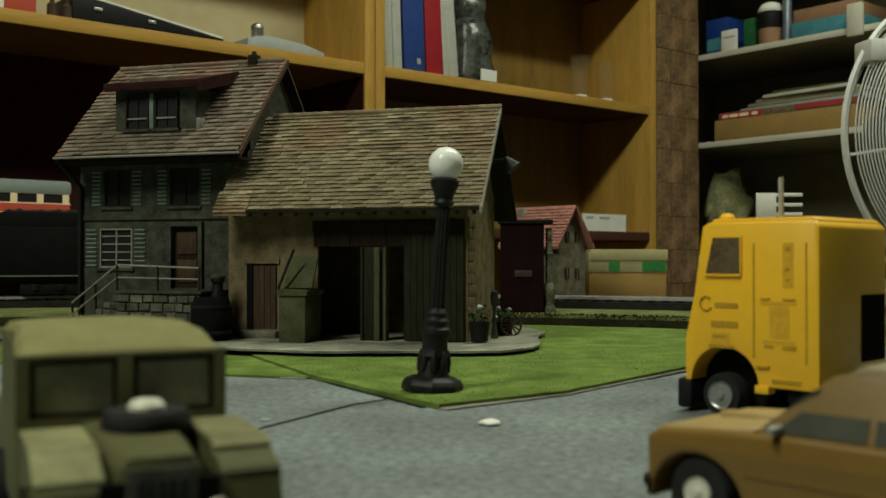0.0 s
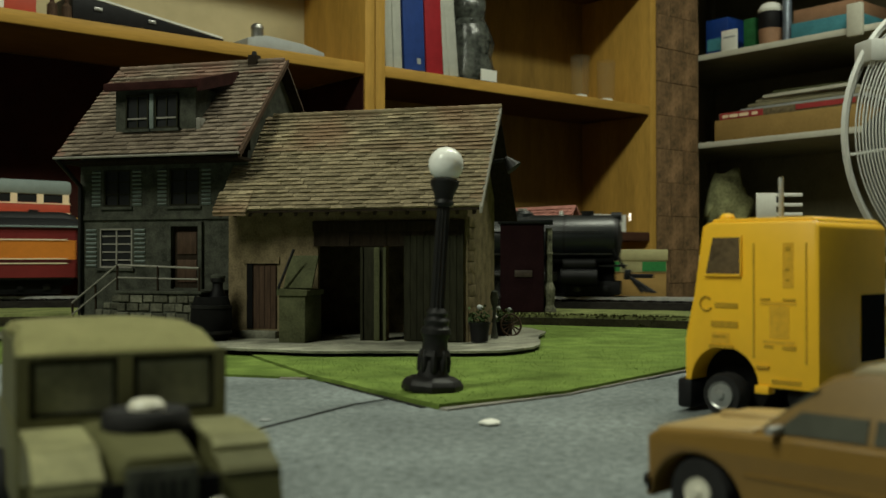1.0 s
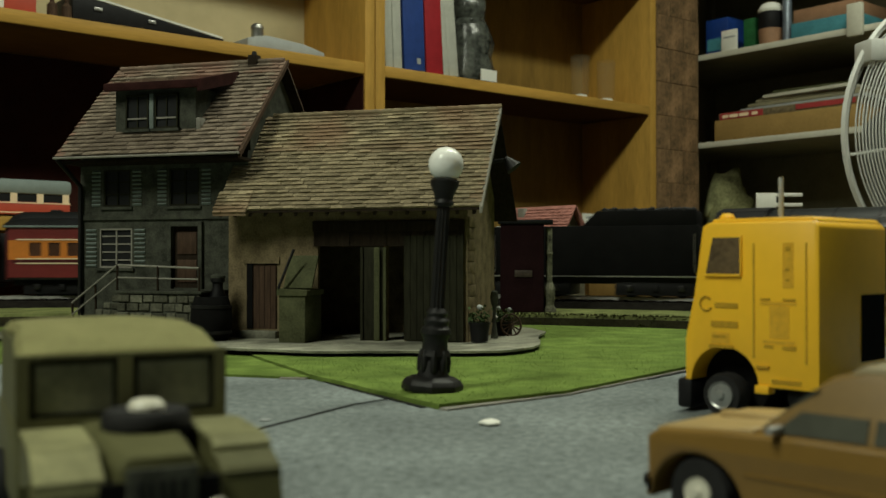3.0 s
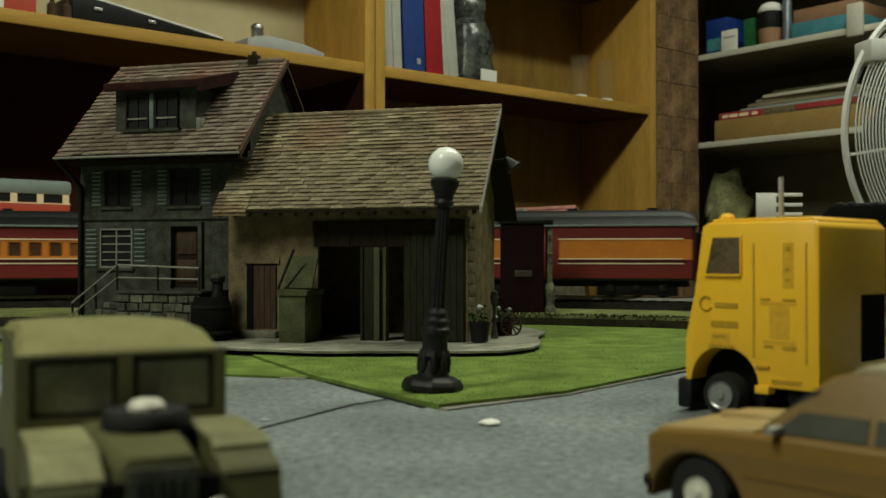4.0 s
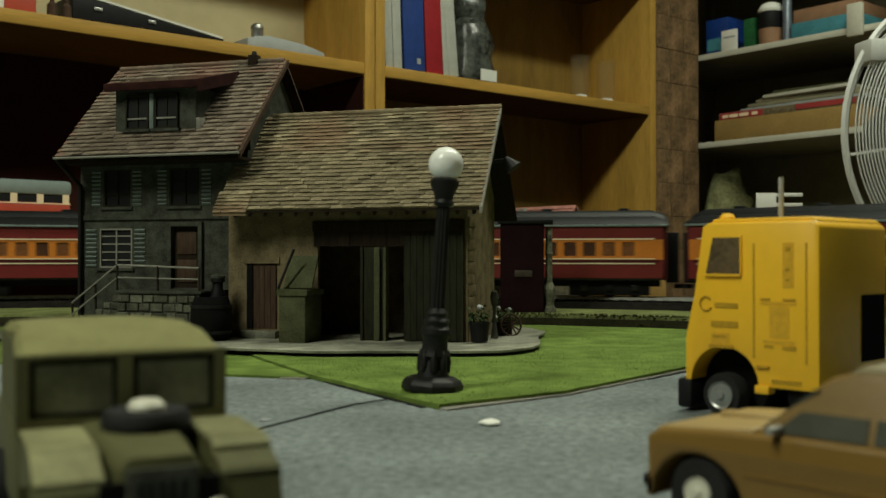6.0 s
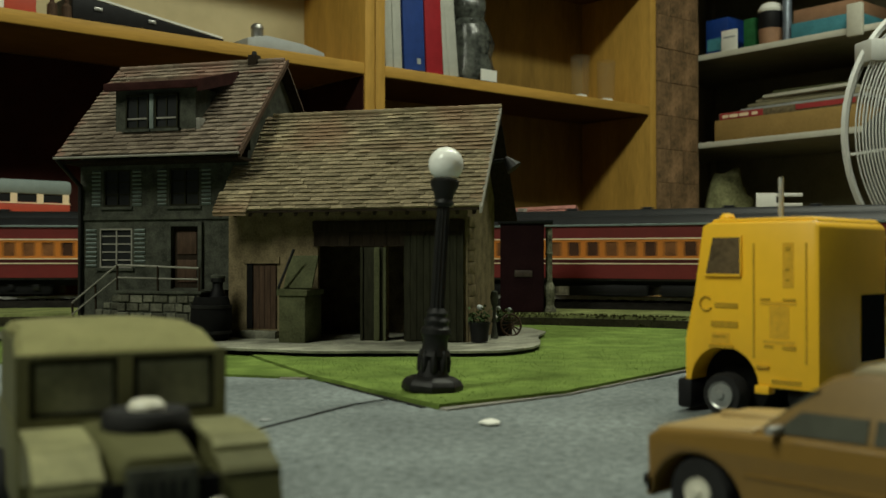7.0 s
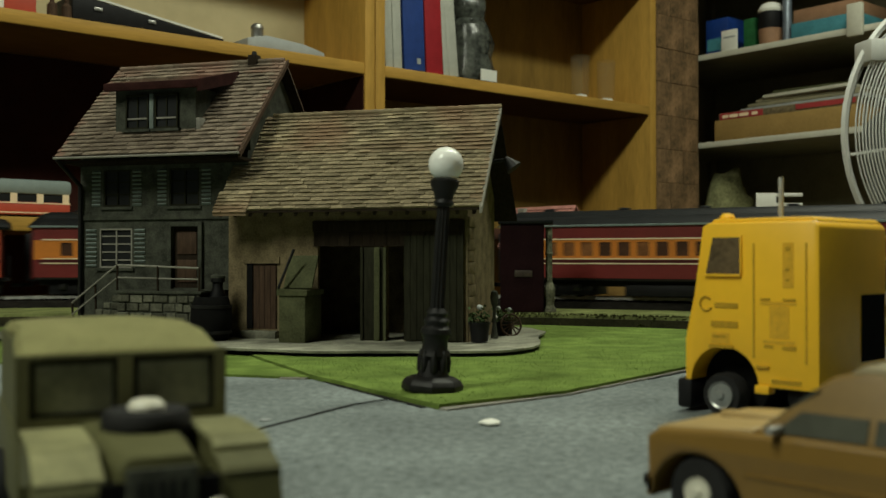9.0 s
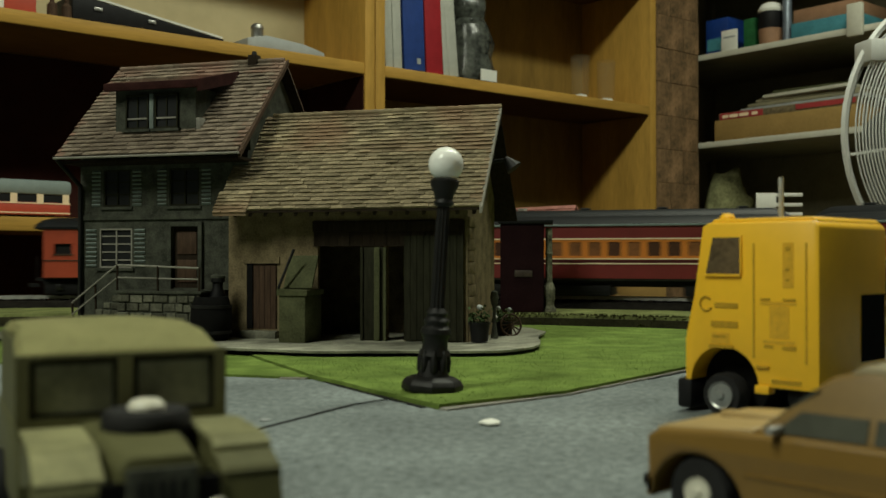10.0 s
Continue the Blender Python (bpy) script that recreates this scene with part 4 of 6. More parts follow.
    # windscreen on the sloped front
    part("windscreen", box(0.0045, 0.0065, 0.005, W - 0.005, 0.050, 0.066, 0.0005, Matrix.Translation((0.0006, 0, 0)) ), CARGLASS, tr)
    part("grille", box(-0.0008, 0.0015, 0.012, W - 0.012, 0.018, 0.030, 0.0004), BLACK, tr)
    part("bumper", box(-0.0035, 0.0030, -0.0005, W - 0.001, 0.0012, 0.0128, 0.0016), BLACK, tr, "black front bumper")
    for y in (0.007, W - 0.007):
        part("headlight", rod((-0.0018, y, 0.024), (0.002, y, 0.024), 0.0028, seg=16), CREAM, tr)
    # rear opening
    part("rear_opening", box(0.0532, 0.0539, 0.0330, 0.0525, 0.0205, 0.0450), DULLBLACK, tr, "black rear opening")
    part("exhaust_pipe", rod((0.0300, 0.018, 0.070), (0.0300, 0.018, 0.0888), 0.0010, seg=10), GREYPALE, tr, "thin grey metal mast")
    # chassis and wheels
    part("chassis_rail", box(0.010, 0.125, 0.015, 0.019, 0.0095, 0.0135, 0.0003), BLACK, tr)
    part("chassis_rail", box(0.010, 0.125, 0.036, 0.040, 0.0095, 0.0135, 0.0003), BLACK, tr)
    part("fuel_tank", rod((0.0400, 0.008, 0.0090), (0.0540, 0.008, 0.0090), 0.0045, seg=18), BLACK, tr)
    part("step", box(0.0295, 0.0350, -0.0010, 0.004, 0.0098, 0.0128, 0.0004), YELLOW, tr)
    for y, o in ((0.0055, -1), (W - 0.0055, 1)):
        wheel_part(tr, 0.0165, y - 0.0030 * (1 if o < 0 else -1), 0.0080, 0.0080, 0.0085, CHROME, 0.66, o)
        wheel_part(tr, 0.1000, y, 0.0100, 0.0100, 0.0105, CHROME, 0.62, o)
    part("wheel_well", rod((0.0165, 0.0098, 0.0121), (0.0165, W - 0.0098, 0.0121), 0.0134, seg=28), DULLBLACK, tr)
    part("axle", rod((0.0165, 0.006, 0.0100), (0.0165, W - 0.006, 0.0100), 0.0015, seg=8), BLACK, tr)
    part("axle", rod((0.1000, 0.006, 0.0100), (0.1000, W - 0.006, 0.0100), 0.0015, seg=8), BLACK, tr)


def sedan():
    # local x from the nose backwards, y from the near side inward
    m = Matrix(((0.687, 0.727, 0, 0.0462), (-0.727, 0.687, 0, 0.2280), (0, 0, 1, 0), (0, 0, 0, 1)))
    s = thing("sedan_car", m, "ochre brown enamelled toy sedan with dark windows", "car")
    W, L = 0.040, 0.104
    prof = arch_outline(0.0, L, 0.0045, 0.024, [(0.0130, 0.0114), (0.0810, 0.0114)],
                        [(L, 0.012), (L - 0.001, 0.0185), (0.095, 0.0212), (0.070, 0.0222), (0.036, 0.0222), (0.020, 0.0216), (0.004, 0.0204), (0.0002, 0.0185), (0.0004, 0.0100)])
    body = part("car_body", bev(prism(prof, 0.0, W), 0.0013, 3), OCHRE, s, "ochre brown lower body")
    lift = 0.0215
    top = prism([(0.0260, lift), (0.0850, lift), (0.0730, 0.0342), (0.0650, 0.0362), (0.0470, 0.0362), (0.0405, 0.0344)], 0.0020, W - 0.0020)
    for v in top.verts:
        k = (v.co.z - lift) / 0.0123
        v.co.y += 0.0045 * k if v.co.y < W / 2 else -0.0045 * k
    roof = part("roof", bev(top, 0.0014, 3), mat("ochre_cabin_paint", (0.20, 0.125, 0.042), 0.35, 0, 30, 0.12, 0.03), s, "ochre cabin with rounded edges")
    part("roof_panel", bev(prism([(0.0425, 0.0342), (0.0715, 0.0342), (0.0660, 0.0372), (0.0470, 0.0372)], 0.0075, W - 0.0075), 0.0008), BEIGE, roof, "dull beige roof panel")
    for nm, pts in (("front_side_window", [(0.0305, 0.0225), (0.0500, 0.0225), (0.0500, 0.0272), (0.0360, 0.0272)]), ("rear_side_window", [(0.0515, 0.0225), (0.0780, 0.0225), (0.0735, 0.0272), (0.0515, 0.0272)])):
        gl = prism(pts, -0.0005, 0.0008)
        for v in gl.verts:
            v.co.y += 0.0021 + 0.0045 * (v.co.z - lift) / 0.0123
        part(nm, gl, CARGLASS, s, "smoky side window")
    part("windscreen", prism([(0.0262, 0.0226), (0.0274, 0.0226), (0.0392, 0.0318), (0.0380, 0.0318)], 0.0050, W - 0.0050), CARGLASS, s)
    part("side_trim", box(0.025, L - 0.025, -0.0004, 0.0006, 0.0128, 0.0134, 0.0001), OCHRE, body)
    part("front_bumper", box(-0.0016, 0.0, 0.001, W - 0.001, 0.0065, 0.0095, 0.0009), TYRE, s)
    part("grille", box(-0.0020, 0.0, 0.010, W - 0.010, 0.0105, 0.0160, 0.0005), BLACK, s)
    for y in (0.0055, W - 0.0055):
        part("headlight", rod((-0.0012, y, 0.0150), (0.002, y, 0.0150), 0.0024, seg=16), CREAM, s)
    part("wing_mirror", box(0.0310, 0.0330, -0.0026, 0.0024, 0.0226, 0.0242, 0.0004), CHROME, s)
    # paler ochre puts the sheen on the bonnet top into its colour
    lit_ochre = mat("lit_bonnet_ochre", (0.37, 0.26, 0.11), 0.35, 0, 30, 0.12, 0.03)
    bonnet = part("bonnet", bev(prism([(0.0022, 0.0190), (0.0262, 0.0205), (0.0262, 0.0226), (0.0205, 0.0222), (0.0050, 0.0211), (0.0022, 0.0205)], 0.0016, W - 0.0016), 0.0005), lit_ochre, s, "ochre bonnet with light from above painted in paler")
    part("bonnet_ridge", box(0.008, 0.026, W / 2 - 0.0015, W / 2 + 0.0015, 0.0205, 0.0230, 0.0006), lit_ochre, bonnet)
    for x in (0.0135, 0.0810):
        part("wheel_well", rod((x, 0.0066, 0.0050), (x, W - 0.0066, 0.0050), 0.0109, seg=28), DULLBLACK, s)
    for y, o in ((0.0035, -1), (W - 0.0035, 1)):
        for x in (0.0135, 0.0810):
            wheel_part(s, x, y, 0.0074, 0.0074, 0.0058, CREAM, 0.47, o)


def army_truck():
    # local x to its left side, y backwards from the windscreen
    m = Matrix(((0.891, -0.454, 0, -0.0612), (0.454, 0.891, 0, 0.1914), (0, 0, 1, 0), (0, 0, 0, 1)))
    j = thing("army_jeep", m, "olive drab toy army jeep with pale canvas top and spare wheel", "jeep")
    top = bmesh.new()
    rows = []
    for y, z, w in ((-0.001, 0.0402, 0.0213), (0.0, 0.0414, 0.0213), (0.012, 0.0443, 0.0208), (0.026, 0.0455, 0.0195), (0.055, 0.0445, 0.0200), (0.058, 0.0370, 0.0205)):
        rows.append([top.verts.new((x * w, y, z - d)) for x, d in ((-1, 0.0022), (-0.93, 0.0005), (-0.6, 0), (0, -0.0002), (0.6, 0), (0.93, 0.0005), (1, 0.0022))])
    for a, b in zip(rows, rows[1:]):
        for i in range(6):
            top.faces.new((a[i], a[i + 1], b[i + 1], b[i]))
    bmesh.ops.solidify(top, geom=top.faces[:], thickness=0.0012)
    part("canvas_top", top, OLIVEPALE, j, "pale bleached canvas roof")
    # cab behind the screen
    part("tub", box(-0.021, 0.021, 0.0, 0.060, 0.010, 0.0265, 0.0010), OLIVE, j)
    part("rear_curtain", box(-0.0200, 0.0200, 0.055, 0.0575, 0.0262, 0.0425, 0.0005), OLIVE, j)
    for x in (-0.0205, 0.0193):
        part("side_curtain", box(x, x + 0.0012, 0.014, 0.056, 0.0262, 0.0425), OLIVE, j)
    scr = part("windscreen_frame", wall_with(-0.0213, 0.0213, 0.0265, 0.0408, -0.0012, 0.0012, [(-0.0188, -0.0015, 0.0290, 0.0400), (0.0015, 0.0188, 0.0290, 0.0400)]), mat("olive_screen_frame", (0.125, 0.12, 0.055), 0.65, 0, 60, 0.15, 0.1), j, "olive split windscreen frame")
    for x0, x1 in ((-0.0188, -0.0015), (0.0015, 0.0188)):
        part("pane", box(x0, x1, -0.0003, 0.0003, 0.0290, 0.0400), DUSTGLASS, scr)
        part("gasket", wall_with(x0, x1, 0.0290, 0.0400, -0.0009, -0.0004, [(x0 + 0.0011, x1 - 0.0011, 0.0298, 0.0388)]), OLDDARK, scr)
    # bonnet, wings, grille
    nose = bev(prism([(-0.0115, 0.012), (0.0115, 0.012), (0.0112, 0.0262), (0.0085, 0.0284), (-0.0085, 0.0284), (-0.0112, 0.0262)], -0.0350, -0.0012), 0.0008)
    for v in nose.verts:
        v.co.x *= 1 + 0.36 * v.co.y / 0.035
        v.co.z += 0.0012 * v.co.y / 0.035
    part("bonnet", nose, OLIVE, j)
    # flat black panel paints the shade in the gaps beside the grille
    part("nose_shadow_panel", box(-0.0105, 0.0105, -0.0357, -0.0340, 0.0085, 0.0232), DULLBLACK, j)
    for x0, x1 in ((-0.0205, -0.0100), (0.0115, 0.0215)):
        part("wing", bev(prism([(-0.0370, 0.0120), (-0.0345, 0.0235), (-0.0260, 0.0272), (-0.0080, 0.0276), (-0.0012, 0.0268), (-0.0012, 0.0170), (-0.0270, 0.0225)], x0, x1, Matrix(((0, 1, 0, 0), (1, 0, 0, 0), (0, 0, 1, 0), (0, 0, 0, 1)))), 0.0005), OLIVE, j)
        front = [(-0.0352, 0.0222), (-0.0348, 0.0240)] if x0 < 0 else [(-0.0292, 0.0251), (-0.0290, 0.0266)]
        # paler cap: overhead light on the wing put into its colour
        part("wing_top", bev(prism(front + [(-0.0261, 0.0278), (-0.0080, 0.0282), (-0.0012, 0.0274), (-0.0012, 0.0266), (-0.0080, 0.0274), (-0.0260, 0.0270)] + ([(-0.0343, 0.0233)] if x0 < 0 else []), x0 - 0.0003, x1 + 0.0003, Matrix(((0, 1, 0, 0), (1, 0, 0, 0), (0, 0, 1, 0), (0, 0, 0, 1)))), 0.0002), WINGPALE, j, "pale wing top with overhead light painted in")
    gr = part("grille", box(-0.0062, 0.0062, -0.0368, -0.0357, 0.0085, 0.0255, 0.0004), STONE_GREY, j)
    for i in range(5):
        part("slot", box(-0.0044 + i * 0.0019, -0.0036 + i * 0.0019, -0.0371, -0.0366, 0.0105, 0.0235), BLACK, gr)
    for x in (-0.0088, 0.0088):
        part("headlight", rod((x, -0.0375, 0.0175), (x, -0.033, 0.0175), 0.0021, seg=16), CREAM, j)
    part("bumper", box(-0.0215, 0.0215, -0.0410, -0.0380, 0.0075, 0.0105, 0.0005), OLIVE, j)
    part("chassis", box(-0.0100, 0.0100, -0.039, 0.058, 0.0070, 0.0100), BLACK, j)
    # spare wheel lying on the bonnet
    sp = part("spare_wheel", lathe([(0.0040, 0), (0.0074, 0.0002), (0.0080, 0.0015), (0.0080, 0.0034), (0.0073, 0.0045), (0.0042, 0.0045)], 28, pose(0.0022, -0.0105, 0.0266)), TYRE, j, "black spare tyre lying on the bonnet")
    part("spare_hub", lathe([(0.0034, 0.002), (0.0034, 0.0052), (0.0026, 0.0062), (0.0008, 0.0065)], 20, pose(0.0022, -0.0105, 0.0266)), CREAM, sp, "pale hub cap")
    for x, o in ((-0.0185, -1), (0.0185, 1)):
        for y in (-0.0215, 0.0400):
            wh = part("wheel", lathe([(0.004, -0.003), (0.0080, -0.003), (0.0086, -0.002), (0.0086, 0.002), (0.0080, 0.003), (0.004, 0.003)], 24, pose(0, 0, 0, 0, 90, 0)), TYRE, j, m=pose(x, y, 0.0086))
            part("rim", rod((-0.0028, 0, 0), (0.0028, 0, 0), 0.0045, seg=18), OLIVE, wh)
    for o in j.children_recursive:
        if not o.name.startswith(("spare", "wheel", "rim", "headlight")):
            o.data.transform(Matrix.Diagonal((0.91, 1, 1, 1)))


delivery_truck()
sedan()
army_truck()

# ---- things beyond the track ----
booth = thing("trackside_booth", pose(0.0502, 0.872, 0.0105, 0, 0, -6), "dark oxblood wooden trackside booth with flat roof", "booth")
part("wall", box(0, 0.038, 0, 0.028, 0, 0.0775, 0.0005), BOOTHRED, booth)
part("roof", box(-0.002, 0.046, -0.002, 0.031, 0.0775, 0.0810, 0.0006), ROOFBLACK, booth)
for i in range(7):
    part("board", box(0.0004 + i * 0.0053, 0.0056 + i * 0.0053, -0.0004, 0, 0.001, 0.0750), BOOTHRED, booth)
part("name_plate", box(0.0125, 0.0280, -0.0016, -0.0008, 0.0310, 0.0370, 0.0006), mat("dusty_brass_plate", (0.055, 0.042, 0.034), 0.6, 0, 90, 0.3, 0.2), booth)
part("stone_pier", bev(lathe([(0.0066, 0), (0.0060, 0.003), (0.0044, 0.006), (0.0052, 0.014), (0.0056, 0.020), (0.0040, 0.0245), (0.0030, 0.026), (0.0030, 0.050), (0.0036, 0.0515), (0.0030, 0.053), (0.0030, 0.074)], 8, pose(0.0425, 0.008, 0)), 0.0003), PIERSTONE, booth, "pale grey stone corner pier")

hut = thing("village_house", pose(0.1204, 1.193, -0.0012, 0, 0, -48), "small grey stone model house with salmon red roof", "model house")
part("wall", box(-0.060, 0.020, 0.004, 0.050, 0.0, 0.078, 0.0003), STONE_PALE, hut)
part("wall", gable(0.0, 0.0215, 0.0030, 0.051, 0.027, 0.0, 0.078, 0.116), STONE_PALE, hut)
for lo in ((-0.006, 0.072), (0.060, 0.072)):
    r = part("roof_slope", slope(-0.070, 0.0285, lo, (0.027, 0.122), 0.0022), PINKTILE, hut)
    tiles(r, PINKTILE, None, -0.071, 0.029, lo, (0.027, 0.122), 13, 18, 4)
part("chimney", box(-0.060, -0.049, 0.018, 0.032, 0.105, 0.121, 0.0006), WHITEWOOD, hut)
for y, z in ((0.014, 0.034), (0.032, 0.034), (0.014, 0.078), (0.032, 0.078)):
    wn = part("window", box(0.0212, 0.0220, y, y + 0.008, z, z + 0.013), PANE, hut)
    part("muntin", box(0.0218, 0.0226, y + 0.0035, y + 0.0045, z, z + 0.013), STONE_WARM, wn)

pale = thing("storage_carton", pose(0.241, 1.30, -0.0016, 0, 0, -4), "tan and pale olive cardboard carton with green printed panels", "box")
part("carton", box(-0.050, 0.050, 0, 0.08, 0, 0.0405, 0.0008), CARTON, pale, "tan cardboard lower half")
part("printed_sleeve", box(-0.0506, 0.0506, -0.0006, 0.0806, 0.0405, 0.0680, 0.0006), PALEBOX, pale, "pale olive printed sleeve")
part("carton_lid", box(-0.048, 0.0520, -0.0020, 0.0820, 0.0560, 0.0705, 0.0008), PALEBOX, pale)
for x0, x1 in ((-0.024, -0.010), (0.019, 0.0495)):
    part("green_panel", box(x0, x1, -0.0014, -0.0005, 0.0420, 0.0545), GREENPRINT, pale)

card = tagged(part("paper_card", box(0.379, 0.5165, 0.006, 0.0075, 0.113, 0.149), PAPER, None, m=BC), "small white printed card on the bookcase shelf", "card")
for x0, x1, z in ((0.390, 0.412, 0.1385), (0.432, 0.462, 0.1385)):
    part("print_bar", box(x0, x1, 0.0054, 0.006, z, z + 0.005), GREYPALE, card)

# sign board standing beyond the track
sign = thing("track_sign", pose(0.425, 1.25, -0.0016, 0, 0, 0), "white plastic slatted sign on a black post", "sign")
part("sign_panel", box(-0.031, -0.006, 0, 0.003, 0.109, 0.141, 0.0004), PAPER, sign)
for z in (0.112, 0.124, 0.1365):
    part("sign_slat", box(-0.006, 0.027, 0, 0.003, z, z + 0.0045, 0.0004), PAPER, sign)
part("post", box(-0.005, 0.003, 0.003, 0.007, 0.0, 0.143), BLACK, sign)
part("foot", box(-0.02, 0.02, -0.012, 0.02, 0, 0.004), BLACK, sign)

# trolley model on the low shelf
tro = thing("toy_trolley", BC @ pose(-0.782, 0.05, 0.113), "sage grey and red model trolley car on the shelf", "toy trolley")
part("body", box(-0.130, 0.130, 0, 0.05, 0.005, 0.0225, 0.001), TROLLEYRED, tro)
part("window_band", box(-0.128, 0.128, 0.0015, 0.0485, 0.0225, 0.034), PANE, tro)
for i in range(8):
    part("window_post", box(-0.129 + i * 0.0355, -0.120 + i * 0.0355, 0.0, 0.004, 0.0220, 0.0350), STRIPE, tro)
part("roof", bev(box(-0.133, 0.133, -0.002, 0.052, 0.033, 0.054), 0.006), TROLLEYGREY, tro)
part("lining", box(-0.1305, 0.1305, -0.0006, 0.0, 0.0070, 0.0085), STRIPE, tro)
part("upper_lining", box(-0.1305, 0.1305, -0.0006, 0.0, 0.0205, 0.0219), STRIPE, tro)
part("underframe", box(-0.11, 0.11, 0.004, 0.046, 0.0, 0.005), BLACK, tro)

# upper shelf, left bay
fr = thing("instrument_case", BC @ pose(-0.662, 0.014, 0.390), "black tapered case with a white top edge on the shelf", "case")
part("case_body", bev(prism([(0, 0), (0.232, 0), (0.232, 0.005), (0.045, 0.032), (0, 0.038)], 0, 0.09), 0.0010), BLACK, fr)
part("edge_strip", prism([(0.002, 0.0378), (0.045, 0.0325), (0.230, 0.0055), (0.230, 0.0085), (0.045, 0.0358), (0.002, 0.0412)], -0.001, 0.004), PAPER, fr, "white edge strip")
part("catch", box(0.110, 0.122, -0.002, 0.0, 0.012, 0.017, 0.0006), STEEL, fr)
part("catch", box(0.030, 0.042, -0.002, 0.0, 0.018, 0.023, 0.0006), STEEL, fr)
fg = thing("silver_model", BC @ pose(-0.330, 0.020, 0.390), "silver metal model with a small dome on a grey base", "model")
part("base", bev(prism([(-0.055, 0), (0.090, 0), (0.088, 0.010), (0.050, 0.019), (-0.02, 0.024), (-0.055, 0.016)], 0, 0.05), 0.001), GREYPALE, fg)
part("dome", lathe([(0.010, 0.020), (0.010, 0.034), (0.011, 0.036), (0.009, 0.041), (0.004, 0.044)], 18, pose(-0.030, 0.015, 0)), STEEL, fg)
rb = thing("toy_box", BC @ pose(-0.748, 0.03, 0.390), "red and white toy packet on the shelf", "box")
part("packet", box(0, 0.042, 0, 0.04, 0, 0.045, 0.001), TROLLEYRED, rb)
part("label", box(-0.014, 0.0, 0.002, 0.038, 0, 0.04), PAPER, rb)
for x in (-0.688, -0.668):
    bt = thing("small_bottle", BC @ pose(x, 0.02, 0.390), "small brown glass bottle on the shelf", "bottle", "bottles on the shelf")
    part("bottle", lathe([(0.007, 0), (0.007, 0.018), (0.003, 0.023), (0.003, 0.028)], 14), DOORWOOD, bt)

# upper shelf, right bay: books, dark figure, glasses


def book(x, w, h, d, lean, material, label):
    b = thing("book", BC @ pose(x, 0.012, 0.3905, 0, lean, 0), label, "book", "books in the bookcase")
    part("cover", wall_with(0, w, 0, h, 0, d, []), material, b)
    bmp = box(0.003, w - 0.003, 0.004, d + 0.0015, 0.003, h + 0.0008)
    part("pages", bmp, PAPER, b)
    part("spine", bev(box(-0.0004, w + 0.0004, -0.003, 0.002, 0, h), 0.0012), material, b)
    return b


book(-0.122, 0.016, 0.27, 0.17, -2.2, GREYBINDER, "grey binder with a white spine")
book(-0.104, 0.018, 0.27, 0.17, -2.2, GREYBINDER, "plain pale grey office binder")
b = book(-0.080, 0.046, 0.26, 0.17, -2.4, BLUEBOOK, "thick blue clothbound book")
part("spine_mark", box(0.028, 0.036, -0.0036, -0.003, 0.012, 0.022), GREYPALE, b)
book(-0.030, 0.038, 0.25, 0.17, -2.6, REDBOOK, "thick red clothbound book")
book(0.010, 0.012, 0.25, 0.17, -4.0, GREYBINDER, "white paperback leaning in the row")
book(0.023, 0.022, 0.24, 0.17, -5.0, GREYBINDER, "grey binder leaning at the end of the row")
fig = thing("carved_statuette", BC @ pose(0.112, 0.06, 0.390), "dark carved statuette with a pale label", "statuette")
bm = lathe([(0.050, 0), (0.052, 0.03), (0.046, 0.05), (0.050, 0.08), (0.044, 0.11), (0.030, 0.125), (0.036, 0.145), (0.032, 0.165), (0.012, 0.185)], 20)
for v in bm.verts:
    v.co += Vector((noise.noise(v.co * 60), noise.noise(v.co * 60 + Vector((9, 0, 0))), 0)) * 0.006
part("statuette", bm, mat("speckled_dark_glaze", (0.055, 0.06, 0.052), 0.25, 0, 45, 0.9, 0.5, tint=(0.008, 0.009, 0.008), fine=3), fig)
lab = tagged(part("paper_label", box(0.094, 0.134, 0.001, 0.003, 0.3905, 0.412), PAPER, None, m=BC), "small white paper label propped on the shelf", "label")
for x in (0.404, 0.486):
    gz = thing("drinking_glass", BC @ pose(x, 0.035, 0.390), "clear drinking glass with thick base on the shelf", "glass", "glasses on the shelf")
    part("tumbler", lathe([(0.016, 0), (0.019, 0.004), (0.021, 0.090), (0.0195, 0.090), (0.0175, 0.010)], 20), CLEARGLASS, gz)
    part("glass_foot", lathe([(0.012, 0.0), (0.016, 0.002), (0.014, 0.008), (0.008, 0.010)], 20), PAPER, gz)

# ---- brick pier and side shelving ----
SH = Matrix(((0.64, 0.768, 0, 0), (-0.768, 0.64, 0, 3.015), (0, 0, 1, 0), (0, 0, 0, 1)))
pier = thing("brick_pier", BC @ pose(0.616, 0.004, 0), "old brown brick pier between bookcase and shelving", "brick pier")
part("core", box(0.002, 0.153, 0.0022, 0.212, -0.9, 1.2), MORTAR, pier)
shared = {}
for i in range(28):
    z = -0.9 + i * 0.075
    cuts = (0.0, 0.098, 0.156) if i % 2 else (0.0, 0.052, 0.156)
    for a, b_ in zip(cuts, cuts[1:]):
        key = round(b_ - a, 3)
        if key not in shared:
            shared[key] = mesh_of("brick", box(0, key - 0.002, 0, 0.11, 0, 0.0744, 0.0007, seg=1), BRICKMAT)
        ob = new("brick", shared[key])
        ob.parent = pier
        ob.matrix_basis = pose(a + 0.002, random.uniform(-0.0015, 0.0012), z)

